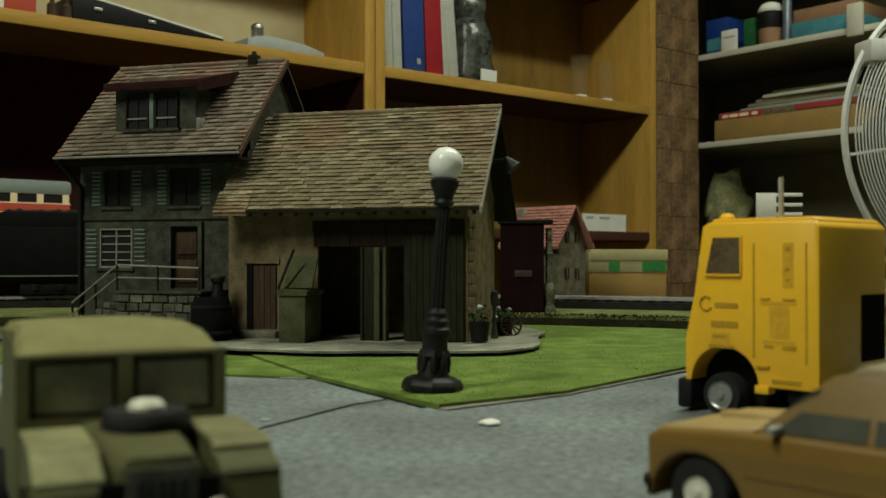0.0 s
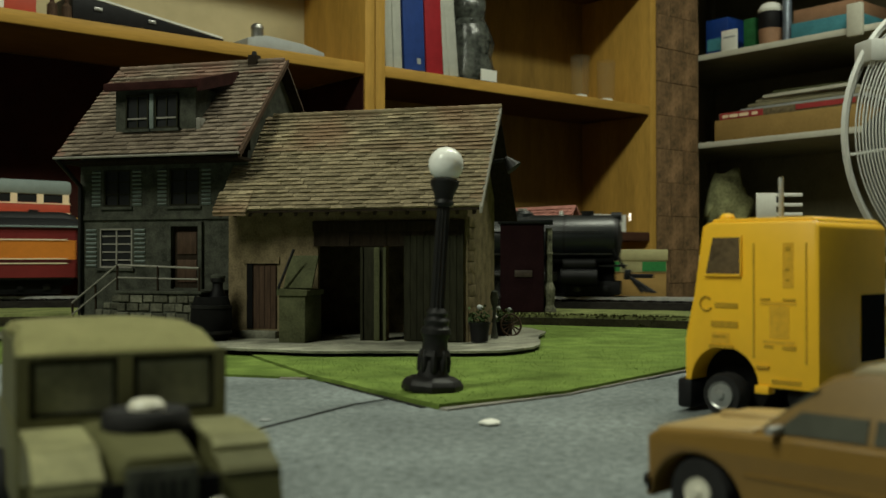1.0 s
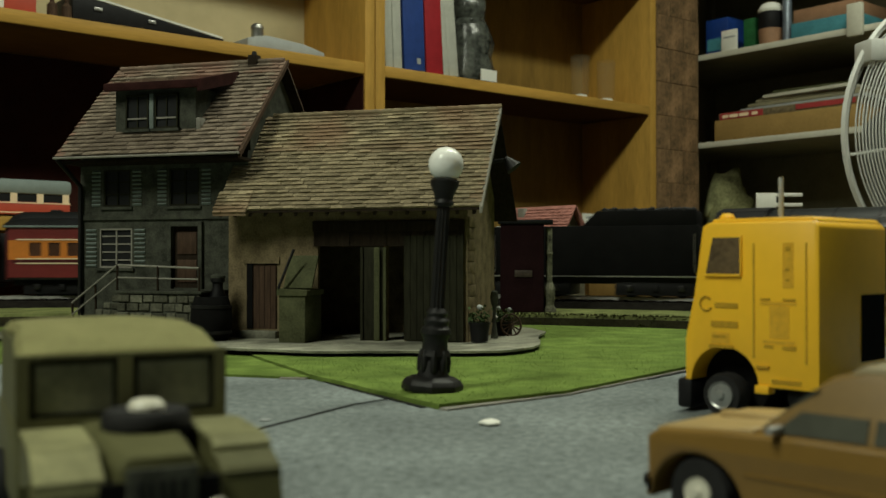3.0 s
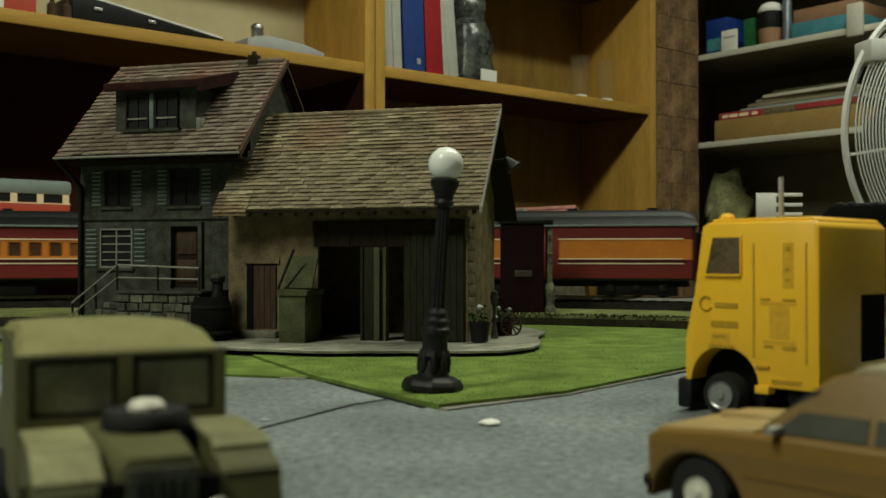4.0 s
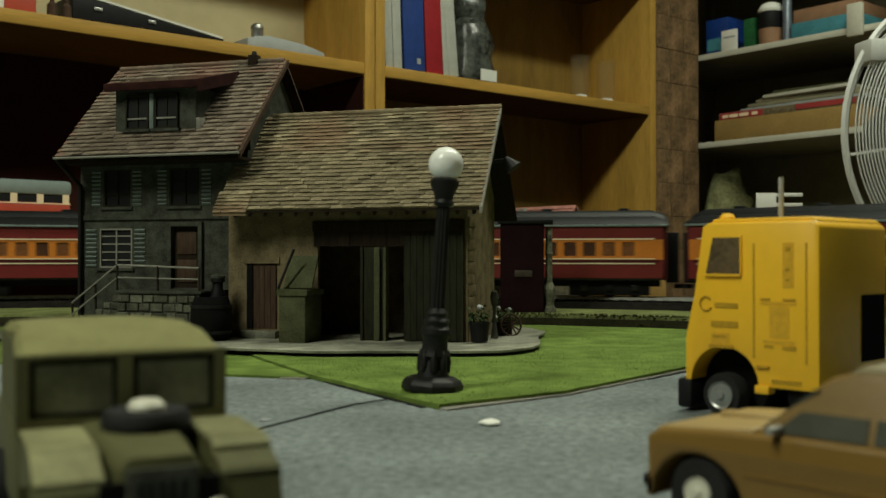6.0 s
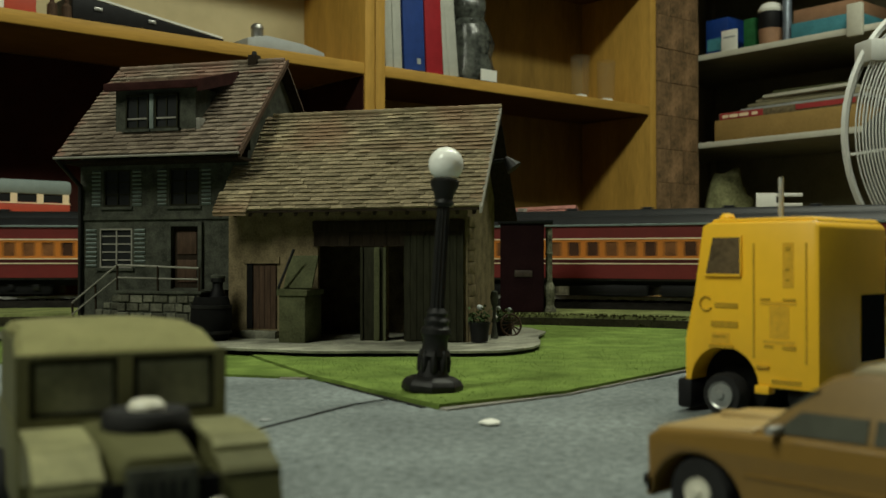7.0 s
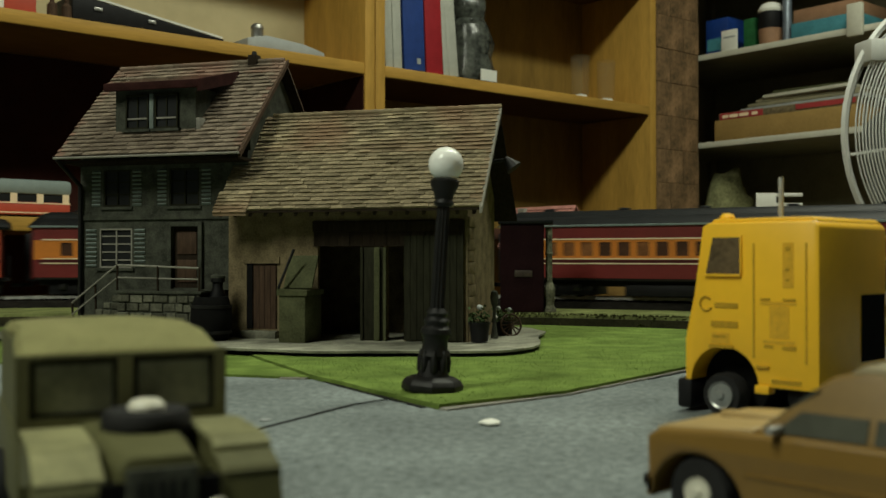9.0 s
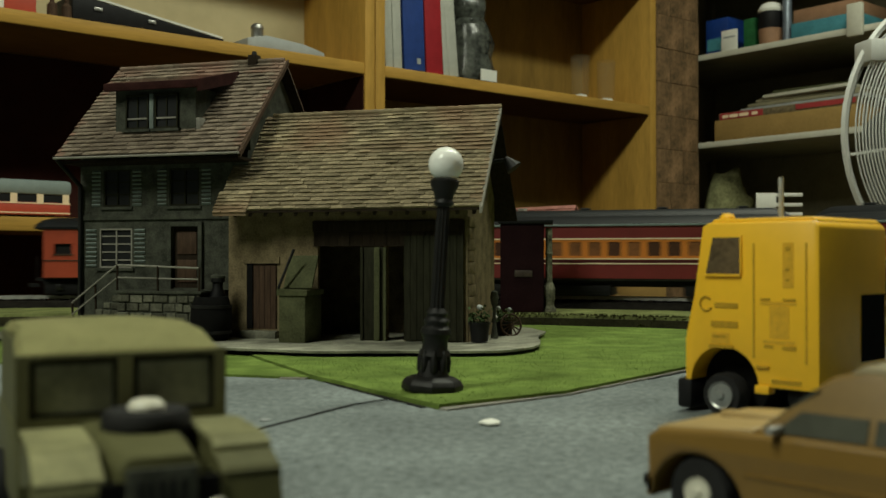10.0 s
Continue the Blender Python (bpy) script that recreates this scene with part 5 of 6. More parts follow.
sh = thing("shelving_unit", SH, "grey shelving unit with cream shelf edges", "shelf unit")
for z in (-0.35, 0.06, 0.322, 0.525, 0.76, 1.0):
    s = part("shelf", box(0.72, 1.62, 0.004, 0.34, z - 0.010, z, 0.001), SHELFDARK, sh)
    part("shelf_edge", box(0.72, 1.62, 0.0, 0.004, z - 0.012, z + 0.001, 0.0008), SHELFWHITE, s, "cream painted shelf edge")
for x in (0.72, 1.60):
    for y in (0.005, 0.32):
        part("upright", box(x, x + 0.018, y, y + 0.018, -0.9, 1.1, 0.001), SHELFDARK, sh)
part("back_sheet", box(0.72, 1.62, 0.340, 0.345, -0.9, 1.1), SHELFDARK, sh)
part("side_sheet", box(0.716, 0.720, 0.004, 0.34, -0.9, 1.1), SHELFDARK, sh)
part("shelf_bracket", box(1.292, 1.325, -0.012, 0.0, 0.505, 0.572, 0.003), SHELFWHITE, sh, "cream shelf bracket")
cart = thing("flat_carton", SH @ pose(0.955, 0.02, 0.3225), "flat tan cardboard carton with red print along its lid", "box")
part("carton", box(0, 0.345, 0, 0.26, 0, 0.050, 0.001), CARTON, cart)
part("carton_lid", box(0.010, 0.345, 0.002, 0.26, 0.050, 0.066, 0.001), STONE_WARM, cart)
for x0, x1, z0, z1 in ((0.014, 0.125, 0.0508, 0.0652), (0.205, 0.340, 0.0540, 0.0648)):
    part("red_print", box(x0, x1, 0.0008, 0.002, z0, z1), CARTONRED, cart, "red printed field")
for x0, x1 in ((0.022, 0.036), (0.040, 0.062), (0.066, 0.090), (0.098, 0.112)):
    part("print_bar", box(x0, x1, 0.0, 0.0008, 0.054, 0.061), STRIPE, cart)
pile = thing("magazine_pile", SH @ pose(1.01, 0.04, 0.3890), "loose pile of grey magazines on the carton", "magazines")
for i in range(5):
    part("magazine", box(0.02 * i, 0.30 - 0.01 * i, 0, 0.2, i * 0.008, i * 0.008 + 0.0068, 0.0006, Matrix.Rotation(radians(random.uniform(-3, 3)), 4, "Z")), (GREYPALE, SHELFDARK, TEAL, SHELFWHITE, OLDGREEN)[i] if i != 2 else SHELFDARK, pile)
for nm, x, w, h, d, y, material, lab_ in (("navy_box", 0.925, 0.060, 0.085, 0.12, 0.03, NAVY, "navy blue cardboard box"), ("price_card", 0.982, 0.042, 0.048, 0.003, 0.008, PAPER, "white card leaning on the shelf"),
                                        ("green_tin", 1.026, 0.030, 0.070, 0.06, 0.03, LEAFGREEN, "dark green tin"), ("teal_box", 1.150, 0.150, 0.036, 0.20, 0.02, TEAL, "flat teal box"), ("pink_box", 1.150, 0.140, 0.030, 0.20, 0.03, SKINTAN, "flat pinkish tan box")):
    o = thing(nm, SH @ pose(x, y, 0.5255 if nm != "pink_box" else 0.5620), lab_ + " on the upper shelf", "box" if "box" in nm else nm.split("_")[1])
    part("panel", box(0, w, 0, d, 0, h, 0.001), material, o)
    if nm == "price_card":
        part("print_bar", box(0.006, 0.036, -0.0006, 0, 0.030, 0.034), GREYPALE, o)
    if nm == "navy_box":
        part("label", box(0.004, 0.056, -0.0006, 0, 0.012, 0.040), TEAL, o)
mug = thing("ceramic_jar", SH @ pose(1.092, 0.035, 0.5255), "dark ceramic jar with tan band and white lid", "jar")
part("jar", lathe([(0.024, 0), (0.027, 0.03), (0.026, 0.06), (0.022, 0.066)], 20), SKINTAN, mug)
part("jar_band", lathe([(0.0265, 0.036), (0.0275, 0.038), (0.0275, 0.072), (0.022, 0.076)], 20), BLACK, mug)
part("lid", lathe([(0.027, 0.074), (0.028, 0.080), (0.020, 0.092), (0.006, 0.097)], 20), PAPER, mug)
can = thing("spray_can", SH @ pose(1.135, 0.03, 0.5255), "grey metal spray can on the upper shelf", "can")
part("can_body", lathe([(0.010, 0), (0.010, 0.10), (0.006, 0.106), (0.006, 0.12)], 18), mat("blue_grey_can", (0.15, 0.18, 0.22), 0.4, 0.3, 60, 0.25, 0.05), can)
bag = thing("cloth_bag", SH @ pose(0.925, 0.02, 0.06), "crumpled grey green cloth bag under the shelf", "bag")
bm = bmesh.new()
bmesh.ops.create_icosphere(bm, subdivisions=4, radius=0.06, matrix=Matrix.Translation((0, 0.09, 0.10)) @ Matrix.Diagonal((1.0, 0.9, 1.75, 1)))
for v in bm.verts:
    v.co += v.co.normalized() * 0.035 * noise.noise(v.co * 26)
    v.co.z = max(0.0, v.co.z)
    v.co.x *= 1 - 0.25 * v.co.z / 0.2
part("sack", bm, mat("olive_grey_cloth", (0.26, 0.26, 0.13), 0.9, 0, 30, 0.6, 0.5, dist=0.004), bag)

# ---- desk fan ----
fan = thing("desk_fan", pose(0.734, 1.35, 0, 0, 0, 10), "white desk fan with a round wire guard", "fan")
FZ, FR = 0.224, 0.212


def wire_ring(r, y, wr, seg=72):
    bm = bmesh.new()
    rows = []
    for i in range(seg):
        a = 2 * math.pi * i / seg
        rows.append([bm.verts.new(((r + wr * math.cos(b)) * math.cos(a), y + wr * math.sin(b), FZ + (r + wr * math.cos(b)) * math.sin(a))) for b in (2 * math.pi * k / 5 for k in range(5))])
    for i in range(seg):
        a, b = rows[i], rows[(i + 1) % seg]
        for k in range(5):
            bm.faces.new((a[k], a[(k + 1) % 5], b[(k + 1) % 5], b[k]))
    bmesh.ops.recalc_face_normals(bm, faces=bm.faces[:])
    return bm


part("guard_rim", wire_ring(FR - 0.005, 0.0, 0.0048), FANWHITE, fan)
for i in range(43):
    r = 0.034 + i * 0.0039
    part("guard_wire", wire_ring(r, -0.050 + 0.045 * (r / FR) ** 2.2, 0.00105, 64), FANWHITE, fan)
    if i % 4 == 0:
        part("rear_wire", wire_ring(r, 0.055 - 0.045 * (r / FR) ** 2.2, 0.0014, 48), FANGREY, fan)
for i in range(8):
    a = 2 * math.pi * i / 8 + 0.15
    bm = bmesh.new()
    for k in range(6):
        r0, r1 = 0.03 + 0.029 * k, 0.03 + 0.029 * (k + 1)
        cyl(bm, (r0 * math.cos(a), -0.048 + 0.045 * (r0 / FR) ** 2.2, FZ + r0 * math.sin(a)), (r1 * math.cos(a), -0.048 + 0.045 * (r1 / FR) ** 2.2, FZ + r1 * math.sin(a)), 0.0022, seg=6)
    part("guard_spoke", bm, FANWHITE, fan)
part("hub_cap", rod((0, -0.056, FZ), (0, -0.046, FZ), 0.030, 0.034, 24), FANWHITE, fan)
part("motor", rod((0, 0.035, FZ), (0, 0.15, FZ), 0.055, 0.045, 24), FANWHITE, fan)
for i in range(4):
    bm = bmesh.new()
    vs = []
    for k in range(7):
        r = 0.04 + 0.024 * k
        half = 0.28 + 0.32 * math.sin(math.pi * min(1, k / 6.5))
        a = math.pi / 2 * i + 0.3
        vs.append([bm.verts.new((r * math.cos(a + s * half), 0.012 * s + dy, FZ + r * math.sin(a + s * half))) for s, dy in ((-1, 0), (-0.3, 0.004), (0.4, 0.004), (1, 0))])
    for p_, q_ in zip(vs, vs[1:]):
        for k in range(3):
            bm.faces.new((p_[k], p_[k + 1], q_[k + 1], q_[k]))
    bmesh.ops.solidify(bm, geom=bm.faces[:], thickness=0.002)
    part("blade", bm, FANGREY, fan)
part("clip", box(-0.180, -0.155, -0.02, 0.02, FZ + 0.092, FZ + 0.122, 0.003), FANWHITE, fan, "white guard clip")
part("column", rod((0, 0.09, 0.0), (0, 0.09, FZ), 0.022, 0.018, 20), FANWHITE, fan)
part("fan_base", lathe([(0.13, 0.0), (0.13, 0.012), (0.10, 0.026), (0.03, 0.034)], 40, pose(0, 0.07, -0.0012)), FANWHITE, fan)
stand = thing("side_table", pose(0.78, 1.42, 0), "plain dark side table under the fan", "table")
part("tabletop", box(-0.2, 0.2, -0.2, 0.22, -0.03, -0.0012, 0.002), TABLE, stand)
for x in (-0.17, 0.17):
    for y in (-0.17, 0.19):
        part("leg", box(x - 0.015, x + 0.015, y - 0.015, y + 0.015, -0.9, -0.03), TABLE, stand)

# ---- the train ----
RAILZ = 0.0205


def truck_set(parent, x, wheels=3, r=0.0090, pitch=0.024):
    t = part("bogie", box(-pitch * (wheels - 1) / 2 - 0.014, pitch * (wheels - 1) / 2 + 0.014, -0.0235, 0.0235, 0.0020, 0.0150, 0.0008), BLACK, parent, m=pose(x, 0, 0))
    for i in range(wheels):
        wx = (i - (wheels - 1) / 2) * pitch
        bm = bmesh.new()
        for y in (-0.016, 0.016):
            cyl(bm, (wx, y - 0.002, r), (wx, y + 0.002, r), r, seg=18)
        cyl(bm, (wx, -0.016, r), (wx, 0.016, r), 0.0015, seg=6)
        part("wheelset", bm, BLACKIRON, t)
        for y in (-0.0242, 0.0242):
            part("axle_box", box(wx - 0.003, wx + 0.003, y - 0.0012, y + 0.0012, r - 0.003, r + 0.003, 0.0004), GUNMETAL if y < 0 and i != 1 else BLACK, t)
    return t


def coach_roof(L, w, ze, zt, inset=0.0):
    prof = [(-w, ze), (-w * 1.01, ze + 0.0022), (-w * 0.86, ze + 0.0075), (-w * 0.62, ze + 0.0098), (-w * 0.55, zt - 0.0035), (-w * 0.42, zt - 0.0008), (0, zt), (w * 0.42, zt - 0.0008), (w * 0.55, zt - 0.0035), (w * 0.62, ze + 0.0098), (w * 0.86, ze + 0.0075), (w * 1.01, ze + 0.0022), (w, ze)]
    bm = bmesh.new()
    rows = []
    for x, k in ((-L / 2, 0.55), (-L / 2 + 0.004, 0.8), (-L / 2 + 0.014, 1), (L / 2 - 0.014, 1), (L / 2 - 0.004, 0.8), (L / 2, 0.55)):
        rows.append([bm.verts.new((x, y, ze + (z - ze) * k)) for y, z in prof])
    for a, b in zip(rows, rows[1:]):
        for i in range(len(prof) - 1):
            bm.faces.new((a[i], a[i + 1], b[i + 1], b[i]))
    bm.faces.new(rows[0][::-1])
    bm.faces.new(rows[-1])
    bm.faces.new([r[0] for r in rows] + [r[-1] for r in rows[::-1]])
    bmesh.ops.recalc_face_normals(bm, faces=bm.faces[:])
    return bm


def coach(L, baggage):
    c = thing("baggage_car" if baggage else "passenger_coach", pose(0, 0, 0), "maroon and orange model baggage car with black roof" if baggage else "maroon and orange model passenger coach with black roof", "railway car", "cars of the train")
    H, W = L / 2, 0.031
    part("core", box(-H + 0.004, H - 0.004, -W + 0.004, W - 0.004, 0.017, 0.068), WINDARK, c)
    rnd = random.Random(int(L * 1e4) + baggage)
    wins = []
    if baggage:
        x = -H + 0.024
        while x < H - 0.244 - 0.010:
            wins.append(x)
            x += 0.0182
    else:
        x = -H + 0.030
        while x < H - 0.036:
            wins.append(x)
            x += 0.0182
    door = (H - 0.158, H - 0.127) if baggage else None
    for s in (-1, 1):
        y0, y1 = (-W, -W + 0.003) if s < 0 else (W - 0.003, W)
        holes = [(a, a + 0.0116, 0.0395, 0.0525) for a in wins]
        part("window_band", wall_with(-H + 0.004, H - 0.004, 0.0360, 0.0548, y0, y1, holes), ORANGE, c, "orange painted window band")
        part("lower_side", box(-H + 0.004, H - 0.004, y0, y1, 0.0185, 0.0360), COACHRED, c)
        part("letterboard", box(-H + 0.004, H - 0.004, y0, y1, 0.0548, 0.0676), COACHRED, c)
        yo = -W - 0.0006 if s < 0 else W + 0.0006
        ya, yb = min(yo, s * W), max(yo, s * W)
        for z, h in ((0.0548, 0.0013), (0.0362, 0.0011), (0.0318, 0.0011)):
            part("lining", box(-H + 0.012, H - 0.012, ya, yb, z, z + h), STRIPE, c)
        part("dark_line", box(-H + 0.008, H - 0.008, ya, yb, 0.0334, 0.0356), COACHDARK, c)
        part("sill", box(-H + 0.006, H - 0.006, -W + 0.001 if s < 0 else W - 0.004, -W + 0.004 if s < 0 else W - 0.001, 0.0165, 0.0188), GUNMETAL, c)
        for a in wins:
            part("pane", box(a, a + 0.0116, s * (W - 0.0012) - 0.0003, s * (W - 0.0012) + 0.0003, 0.0395, 0.0525), WINAMBER if rnd.random() < 0.45 else WINDARK, c)
        if door:
            part("baggage_door", box(door[0], door[1], s * W - 0.0013, s * W + 0.0013, 0.0175, 0.0590, 0.0004), COACHRED, c)
    for s in (-1, 1):
        e = part("vestibule", box(s * H - 0.004 if s > 0 else -H, H if s > 0 else -H + 0.004, -W + 0.002, W - 0.002, 0.0165, 0.0676, 0.001), COACHDARK, c)
        part("diaphragm", box(H if s > 0 else -H - 0.012, H + 0.012 if s > 0 else -H, -0.011, 0.011, 0.014, 0.0620, 0.001), BLACK, c)
        part("coupler", box(H + 0.008 if s > 0 else -H - 0.019, H + 0.019 if s > 0 else -H - 0.008, -0.003, 0.003, 0.0085, 0.0125), BLACK, c)
    roof = part("roof", coach_roof(L + 0.002, W + 0.0012, 0.0672, 0.0838), ROOFBLACK, c, "black clerestory roof")
    for s in (-1, 1):
        # grey strip paints the highlight along the black roof's lower edge
        part("roof_edge_glint", box(-H, H, s * (W + 0.0008) - 0.0012, s * (W + 0.0008) + 0.0012, 0.0672, 0.0692, 0.0003), ROOFGLINT, roof)
    for i in range(6):
        x = -H + 0.04 + i * (L - 0.08) / 5
        part("roof_vent", box(x - 0.005, x + 0.005, -0.004, 0.004, 0.0825, 0.0858, 0.0008), ROOFBLACK, roof)
    part("underframe", box(-H + 0.006, H - 0.006, -0.022, 0.022, 0.0105, 0.0170), BLACK, c)
    for x, w in ((-0.0695, 0.077), (0.022, 0.084)):
        part("equipment_box", box(x - w / 2, x + w / 2, -0.025, 0.025, 0.0020, 0.0128, 0.0008), BLACK, c)
    truck_set(c, H - 0.054)
    truck_set(c, -H + 0.054)
    return c


def caboose(L, label):
    c = thing("caboose", pose(0, 0, 0), label, "caboose", "cars of the train")
    H, W = L / 2, 0.030
    wins = [-H + 0.020, -H + 0.062] if L > 0.12 else [-H + 0.018, -H + 0.058]
    part("core", box(-H + 0.010, H - 0.010, -W + 0.004, W - 0.004, 0.017, 0.066), WINDARK, c)
    for s in (-1, 1):
        y0, y1 = (-W, -W + 0.003) if s < 0 else (W - 0.003, W)
        holes = [(a, a + 0.016, 0.0415, 0.0515) for a in wins]
        if H - 0.022 > wins[-1] + 0.018:
            holes.append((H - 0.026, H - 0.018, 0.0425, 0.0515))
        part("side", wall_with(-H + 0.008, H - 0.008, 0.0185, 0.0660, y0, y1, holes), CABOOSERED, c)
        for a, b_, z0, z1 in holes:
            w = part("window", box(a, b_, s * (W - 0.0030) - 0.0003, s * (W - 0.0030) + 0.0003, z0, z1), PANE, c)
            part("casing", box(a - 0.0012, b_ + 0.0012, s * W - 0.0008, s * W + 0.0008, z0 - 0.0014, z0), DOORWOOD, w)
        part("lining", box(-H + 0.008, H - 0.008, s * W - 0.0005, s * W + 0.0005, 0.0345, 0.0355), DOORWOOD, c)
    for s in (-1, 1):
        part("end_wall", box(s * (H - 0.009) - 0.0015, s * (H - 0.009) + 0.0015, -W + 0.002, W - 0.002, 0.017, 0.066), COACHDARK, c)
        part("platform", box(min(s * (H - 0.008), s * H), max(s * (H - 0.008), s * H), -0.024, 0.024, 0.0150, 0.0180), BLACK, c)
        for y in (-0.022, 0.022):
            part("end_rail", rod((s * (H - 0.001), y, 0.018), (s * (H - 0.001), y, 0.040), 0.0007, seg=6), BLACK, c)
        part("coupler", box(min(s * H, s * (H + 0.010)), max(s * H, s * (H + 0.010)), -0.003, 0.003, 0.0085, 0.0125), BLACK, c)
    part("roof", coach_roof(L, W + 0.0012, 0.0655, 0.0775), ROOFBLACK, c, "black arched roof")
    part("underframe", box(-H + 0.006, H - 0.006, -0.018, 0.018, 0.0115, 0.0170), BLACK, c)
    truck_set(c, H - 0.034, 2)
    truck_set(c, -H + 0.034, 2)
    return c


HEADLIGHT = mat("lit_headlamp", (0.9, 0.88, 0.75), 0.3, 0, 50, 0.02, 0)
HEADLIGHT.node_tree.nodes["Principled BSDF"].inputs["Emission Color"].default_value = (1, 0.93, 0.72, 1)
HEADLIGHT.node_tree.nodes["Principled BSDF"].inputs["Emission Strength"].default_value = 2.5


def engine():
    # local x forward, 0 midway between pilot and cab
    e = thing("steam_locomotive", pose(0, 0, 0), "black model steam locomotive with lit headlamp", "locomotive", "cars of the train")
    bm = lathe([(0.0258, -0.135), (0.0258, 0.010), (0.0240, 0.060), (0.0235, 0.135), (0.0228, 0.137), (0.0222, 0.1405)], 36, pose(0, 0, 0.0560, 0, 90, 0))
    part("boiler", bm, BOILER, e, "glossy black boiler")
    for x in (-0.110, -0.070, -0.030, 0.010, 0.050, 0.090):
        r = 0.0262 if x < 0.02 else 0.0245
        part("boiler_band", lathe([(r - 0.001, x - 0.001), (r, x - 0.001), (r, x + 0.001), (r - 0.001, x + 0.001)], 36, pose(0, 0, 0.0560, 0, 90, 0)), BLACKIRON, e)
    sm = part("smokebox_door", lathe([(0.0215, 0.1400), (0.0205, 0.1440), (0.0120, 0.1465), (0.0030, 0.1475)], 30, pose(0, 0, 0.0560, 0, 90, 0)), BLACK, e)
    hl = part("headlamp", rod((0.1360, 0, 0.0775), (0.1470, 0, 0.0775), 0.0048, seg=20), BLACK, e)
    part("headlamp_lens", rod((0.1470, 0, 0.0775), (0.1478, 0, 0.0775), 0.0042, seg=20), HEADLIGHT, hl, "lit warm white lens")
    part("smokestack", lathe([(0.0075, 0.074), (0.0065, 0.080), (0.0070, 0.0835), (0.0058, 0.0838)], 20, pose(0.112, 0, 0)), BLACK, e)
    part("steam_dome", lathe([(0.0120, 0.074), (0.0110, 0.0815), (0.0080, 0.0842), (0.0020, 0.0850)], 22, pose(0.045, 0, 0)), BOILER, e)
    part("sand_dome", lathe([(0.0105, 0.074), (0.0100, 0.0810), (0.0070, 0.0835), (0.0020, 0.0842)], 22, pose(-0.010, 0, 0)), BOILER, e)
    part("bell", lathe([(0.0030, 0.0790), (0.0022, 0.0825), (0.0008, 0.0845)], 14, pose(0.085, 0, 0)), STEEL, e)
    part("firebox", box(-0.133, -0.080, -0.0240, 0.0240, 0.026, 0.0600, 0.006), BOILER, e)
    cab = part("cab", box(-0.1735, -0.1320, -0.0290, 0.0290, 0.0260, 0.0740, 0.0012), BLACK, e, "black cab with side windows")
    for s in (-1, 1):
        for x in (-0.1675, -0.1510):
            part("cab_window", box(x, x + 0.0115, s * 0.029 - 0.0006, s * 0.029 + 0.0006, 0.0530, 0.0660), WINDARK, cab)
    part("cab_roof", bev(prism([(-0.031, 0.0735), (0.031, 0.0735), (0.026, 0.0795), (0.012, 0.0832), (-0.012, 0.0832), (-0.026, 0.0795)], -0.1765, -0.129, Matrix(((0, 1, 0, 0), (1, 0, 0, 0), (0, 0, 1, 0), (0, 0, 0, 1)))), 0.0005), BLACK, e)
    for s in (-1, 1):
        part("running_board", box(-0.128, 0.138, s * 0.0275 - 0.0055, s * 0.0275 + 0.0055, 0.0405, 0.0420, 0.0004), BLACK, e)
        part("running_edge", box(-0.128, 0.138, s * 0.0332 - 0.0003, s * 0.0332 + 0.0003, 0.0405, 0.0422), GUNMETAL if s < 0 else BLACK, e)
        part("handrail", rod((-0.120, s * 0.0262, 0.0630), (0.130, s * 0.0252, 0.0630), 0.0006, seg=6), GUNMETAL, e)
        part("cylinder", rod((0.088, s * 0.0270, 0.0190), (0.124, s * 0.0270, 0.0190), 0.0088, seg=22), BLACK, e)
        part("valve_chest", rod((0.090, s * 0.0265, 0.0320), (0.122, s * 0.0265, 0.0320), 0.0058, seg=18), BLACK, e)
        for x in (-0.058, -0.018, 0.022, 0.060):
            d = part("driver", lathe([(0.0020, -0.0022), (0.0150, -0.0022), (0.0182, -0.0026), (0.0190, 0.0026), (0.0150, 0.0012), (0.0040, 0.0018), (0.0020, 0.003)], 28, pose(0, 0, 0, 90, 0, 0)), BLACKIRON, e, m=pose(x, s * 0.0170, 0.0190))
            for k in range(10):
                a = 2 * math.pi * k / 10
                part("spoke", rod((0.004 * math.cos(a), s * 0.0026, 0.004 * math.sin(a)), (0.0155 * math.cos(a), s * 0.0026, 0.0155 * math.sin(a)), 0.0008, seg=5), BLACK, d)
            part("counterweight", box(-0.010, 0.010, s * 0.0030 - 0.0007, s * 0.0030 + 0.0007, -0.0150, -0.0075, 0.0004), GUNMETAL if s < 0 else BLACK, d)
            DRIVERS.append(d)
        RODS.append(part("side_rod", box(-0.066, 0.068, s * 0.0215 - 0.001, s * 0.0215 + 0.001, 0.0175, 0.0205, 0.0006), GUNMETAL, e, "dull steel side rod"))
        RODS.append(part("main_rod", box(-0.022, 0.080, s * 0.0240 - 0.001, s * 0.0240 + 0.001, 0.0178, 0.0202, 0.0006), GUNMETAL, e))
        RODS.append(part("crosshead", box(0.072, 0.086, s * 0.0250 - 0.002, s * 0.0250 + 0.002, 0.0150, 0.0240, 0.0005), GUNMETAL, e))
        part("step_ladder", box(-0.135, -0.131, s * 0.0280 - 0.001, s * 0.0280 + 0.001, 0.010, 0.040), BLACK, e)
    part("frame_bar", box(-0.150, 0.140, -0.0140, 0.0140, 0.0006, 0.0400), DULLBLACK, e)
    truck_set(e, 0.118, 2, 0.0080, 0.028)
    truck_set(e, -0.120, 2, 0.0095, 0.030)
    part("pilot_beam", box(0.150, 0.156, -0.0290, 0.0290, 0.0170, 0.0260, 0.0008), BLACK, e)
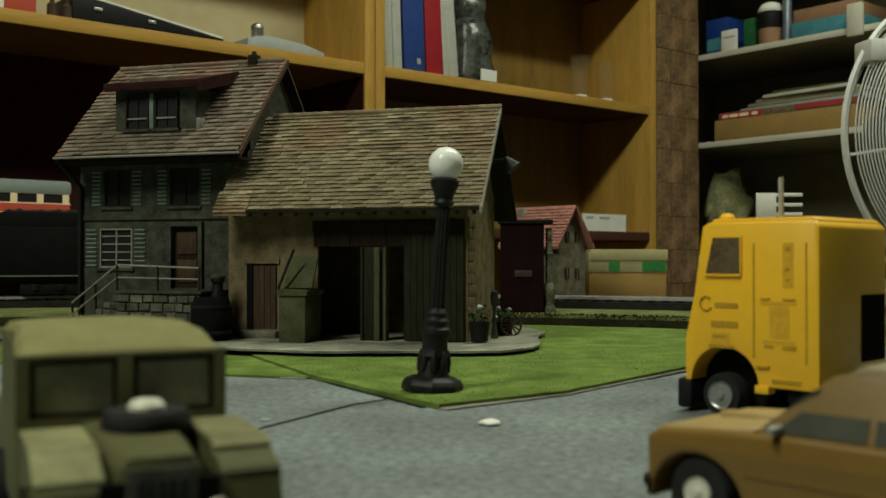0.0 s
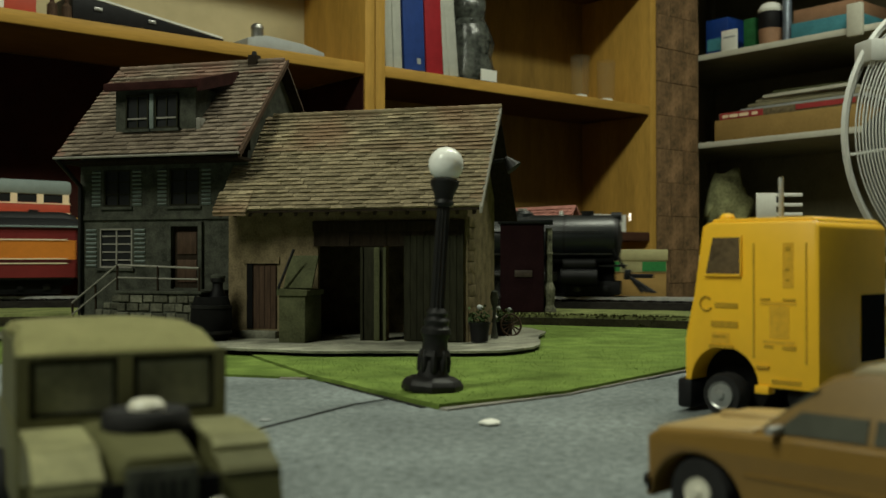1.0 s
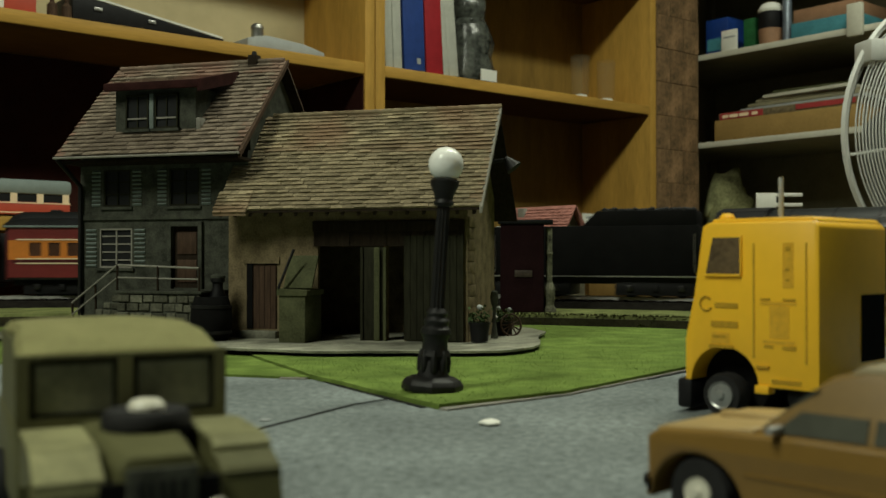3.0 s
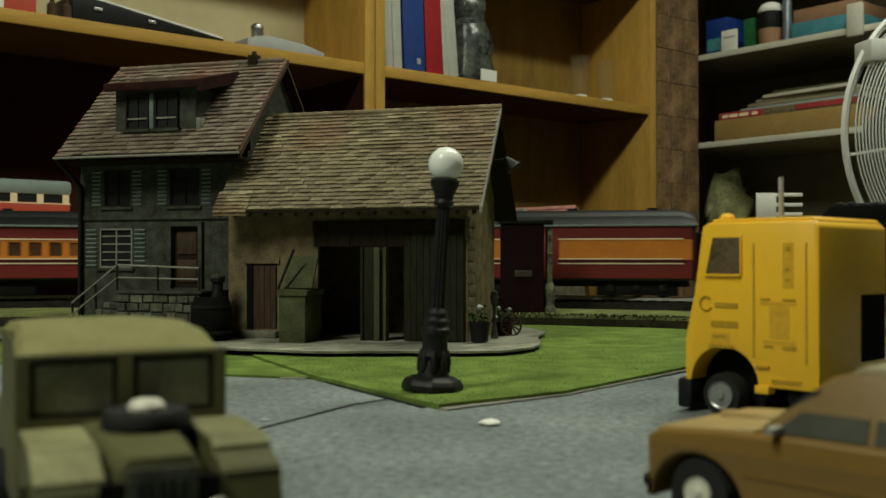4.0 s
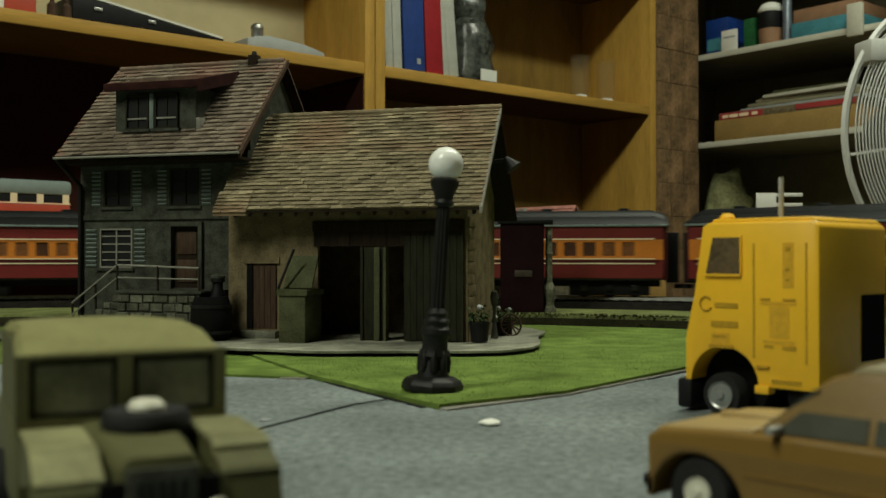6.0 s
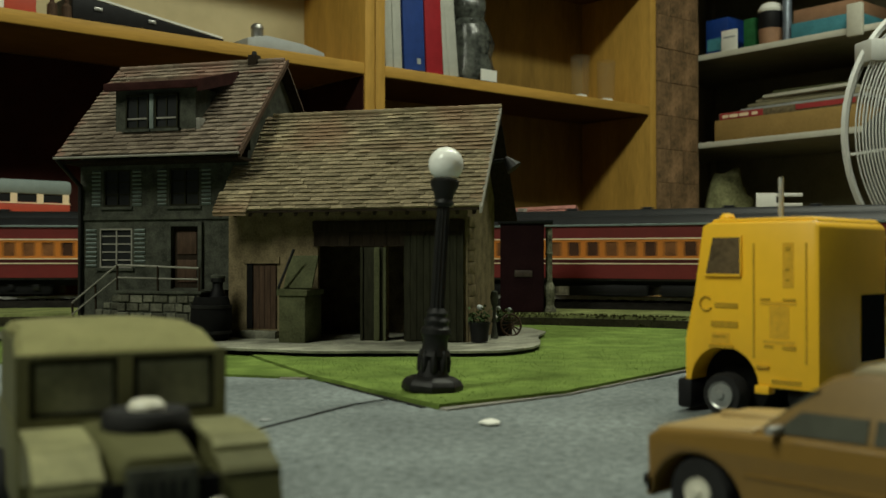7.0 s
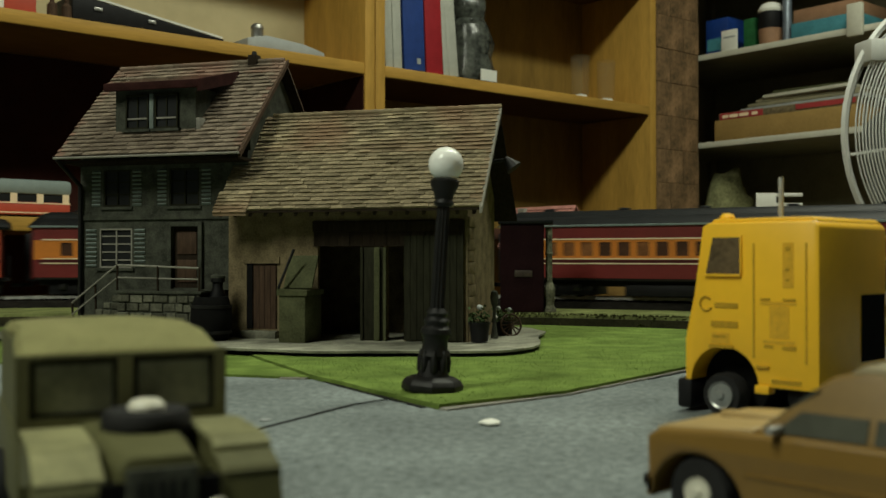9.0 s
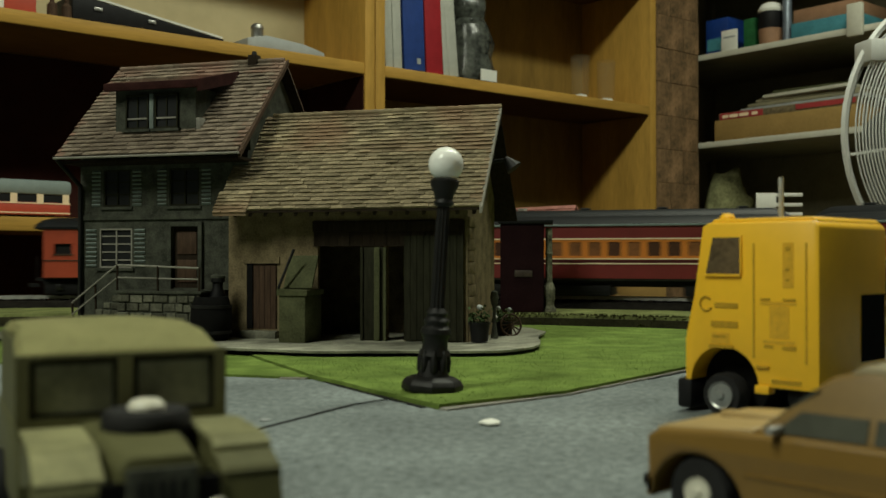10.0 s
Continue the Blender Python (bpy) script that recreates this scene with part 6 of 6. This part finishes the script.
    part("pilot_deck", box(0.124, 0.152, -0.0230, 0.0230, 0.0290, 0.0310), BLACK, e)
    for i in range(11):
        y = -0.025 + i * 0.005
        part("pilot_bar", rod((0.155, y, 0.0200), (0.1815 - 0.00055 * abs(i - 5) ** 2, y * 0.8, 0.0040), 0.0009, seg=6), BLACK, e)
    part("front_coupler", box(0.156, 0.1790, -0.003, 0.003, 0.0180, 0.0220, 0.0006), BLACK, e)
    for y in (-0.020, 0.020):
        part("pilot_stay", rod((0.150, y, 0.0265), (0.138, y, 0.0480), 0.0008, seg=6), BLACK, e)
    for o in e.children:
        o.location.x *= 0.95
        o.data.transform(Matrix.Diagonal((1 if o in DRIVERS else 0.95, 1, 1, 1)))
    return e


def tender():
    t = thing("coal_tender", pose(0, 0, 0), "black model coal tender with coal load", "tender", "cars of the train")
    H, W = 0.0995, 0.0295
    part("tank", bev(box(-H, H, -W, W, 0.0190, 0.0680), 0.0016), DULLBLACK, t)
    part("coal_bunker", bev(prism([(-0.010, 0.0670), (H - 0.002, 0.0670), (H - 0.002, 0.0820), (0.005, 0.0820)], -W + 0.001, W - 0.001), 0.0008), DULLBLACK, t)
    bm = bmesh.new()
    rnd = random.Random(3)
    for i in range(160):
        bmesh.ops.create_icosphere(bm, subdivisions=1, radius=rnd.uniform(0.002, 0.0034), matrix=Matrix.Translation((rnd.uniform(0.006, H - 0.006), rnd.uniform(-W + 0.004, W - 0.004), 0.0815 + rnd.uniform(0, 0.0015))))
    tagged(part("coal", bm, TYRE, t, "black coal load"), kind="stuff")
    part("water_hatch", rod((-0.070, 0, 0.0675), (-0.070, 0, 0.0735), 0.008, seg=20), BLACK, t)
    part("rear_lamp", rod((-H - 0.002, 0, 0.066), (-H + 0.008, 0, 0.066), 0.0035, seg=14), GREYPALE, t)
    for s in (-1, 1):
        part("tank_edge", box(-H, H, s * W - 0.0006, s * W + 0.0006, 0.0195, 0.0208), STEEL, t)
        for x in (-H + 0.004, H - 0.004):
            part("grab_rail", rod((x, s * (W + 0.0012), 0.024), (x, s * (W + 0.0012), 0.060), 0.0005, seg=6), STEEL, t)
    part("underframe", box(-H - 0.004, H + 0.004, -0.022, 0.022, 0.0130, 0.0192), BLACK, t)
    part("drawbar", box(H, H + 0.010, -0.003, 0.003, 0.0120, 0.0150), BLACK, t)
    truck_set(t, H - 0.040, 3)
    truck_set(t, -H + 0.040, 3)
    return t


DRIVERS = []
RODS = []
# vehicle, distance of its middle behind the first car's nose, length between its wheels
TRAIN = [(engine(), -0.4125, 0.16), (tender(), -0.1240, 0.11)]
for a, b, bag_ in ((0.0, 0.4626, True), (0.4926, 0.9467, False), (0.9767, 1.4437, False), (1.4737, 1.9190, False)):
    TRAIN.append((coach(b - a, bag_), (a + b) / 2, (b - a) * 0.72))
TRAIN.append((caboose(0.131, "bright red model caboose with black roof"), 2.0105, 0.06))
TRAIN.append((caboose(0.116, "short bright red model caboose at the train's end"), 2.154, 0.055))


def run(t):
    """The way of the first car's nose along the loop at t seconds; the train gathers speed."""
    return -0.41263 + 0.19326 * t + 0.000759 * t * t + 0.0005375 * t ** 3 - 0.00001722 * t ** 4


def motions():
    for ob, back, base in TRAIN:
        rows = []
        rad = math.sqrt(RAD * RAD - base * base / 4)
        for i in range(41):
            t = i * 0.25
            a = (run(t) - back) / RAD
            rows.append((t, pose(CX + rad * math.sin(a), CY + rad * math.cos(a), RAILZ, 0, 0, -math.degrees(a))))
        walk(ob, rows)
    times = [i / 15 for i in range(151)]
    turns = [(run(t) - run(0)) / 0.0190 for t in times]
    for d in DRIVERS:
        x, y, z = d.matrix_basis.translation
        walk(d, [(t, pose(x, y, z, 0, math.degrees(a), 0)) for t, a in zip(times, turns)])
    crank, reach, pin = 0.0058, 0.095, (0.072, 0.0190)
    for r in RODS:
        rows = []
        for t, a in zip(times, turns):
            dx, dz = crank * math.cos(a), -crank * math.sin(a)
            if r.name.startswith("side_rod"):
                rows.append((t, pose(dx, 0, dz)))
            elif r.name.startswith("crosshead"):
                rows.append((t, pose(dx, 0, 0)))
            else:
                rows.append((t, pose(pin[0] + dx, 0, pin[1], 0, math.degrees(math.asin(dz / reach)), 0) @ pose(-pin[0], 0, -pin[1])))
        walk(r, rows)


motions()
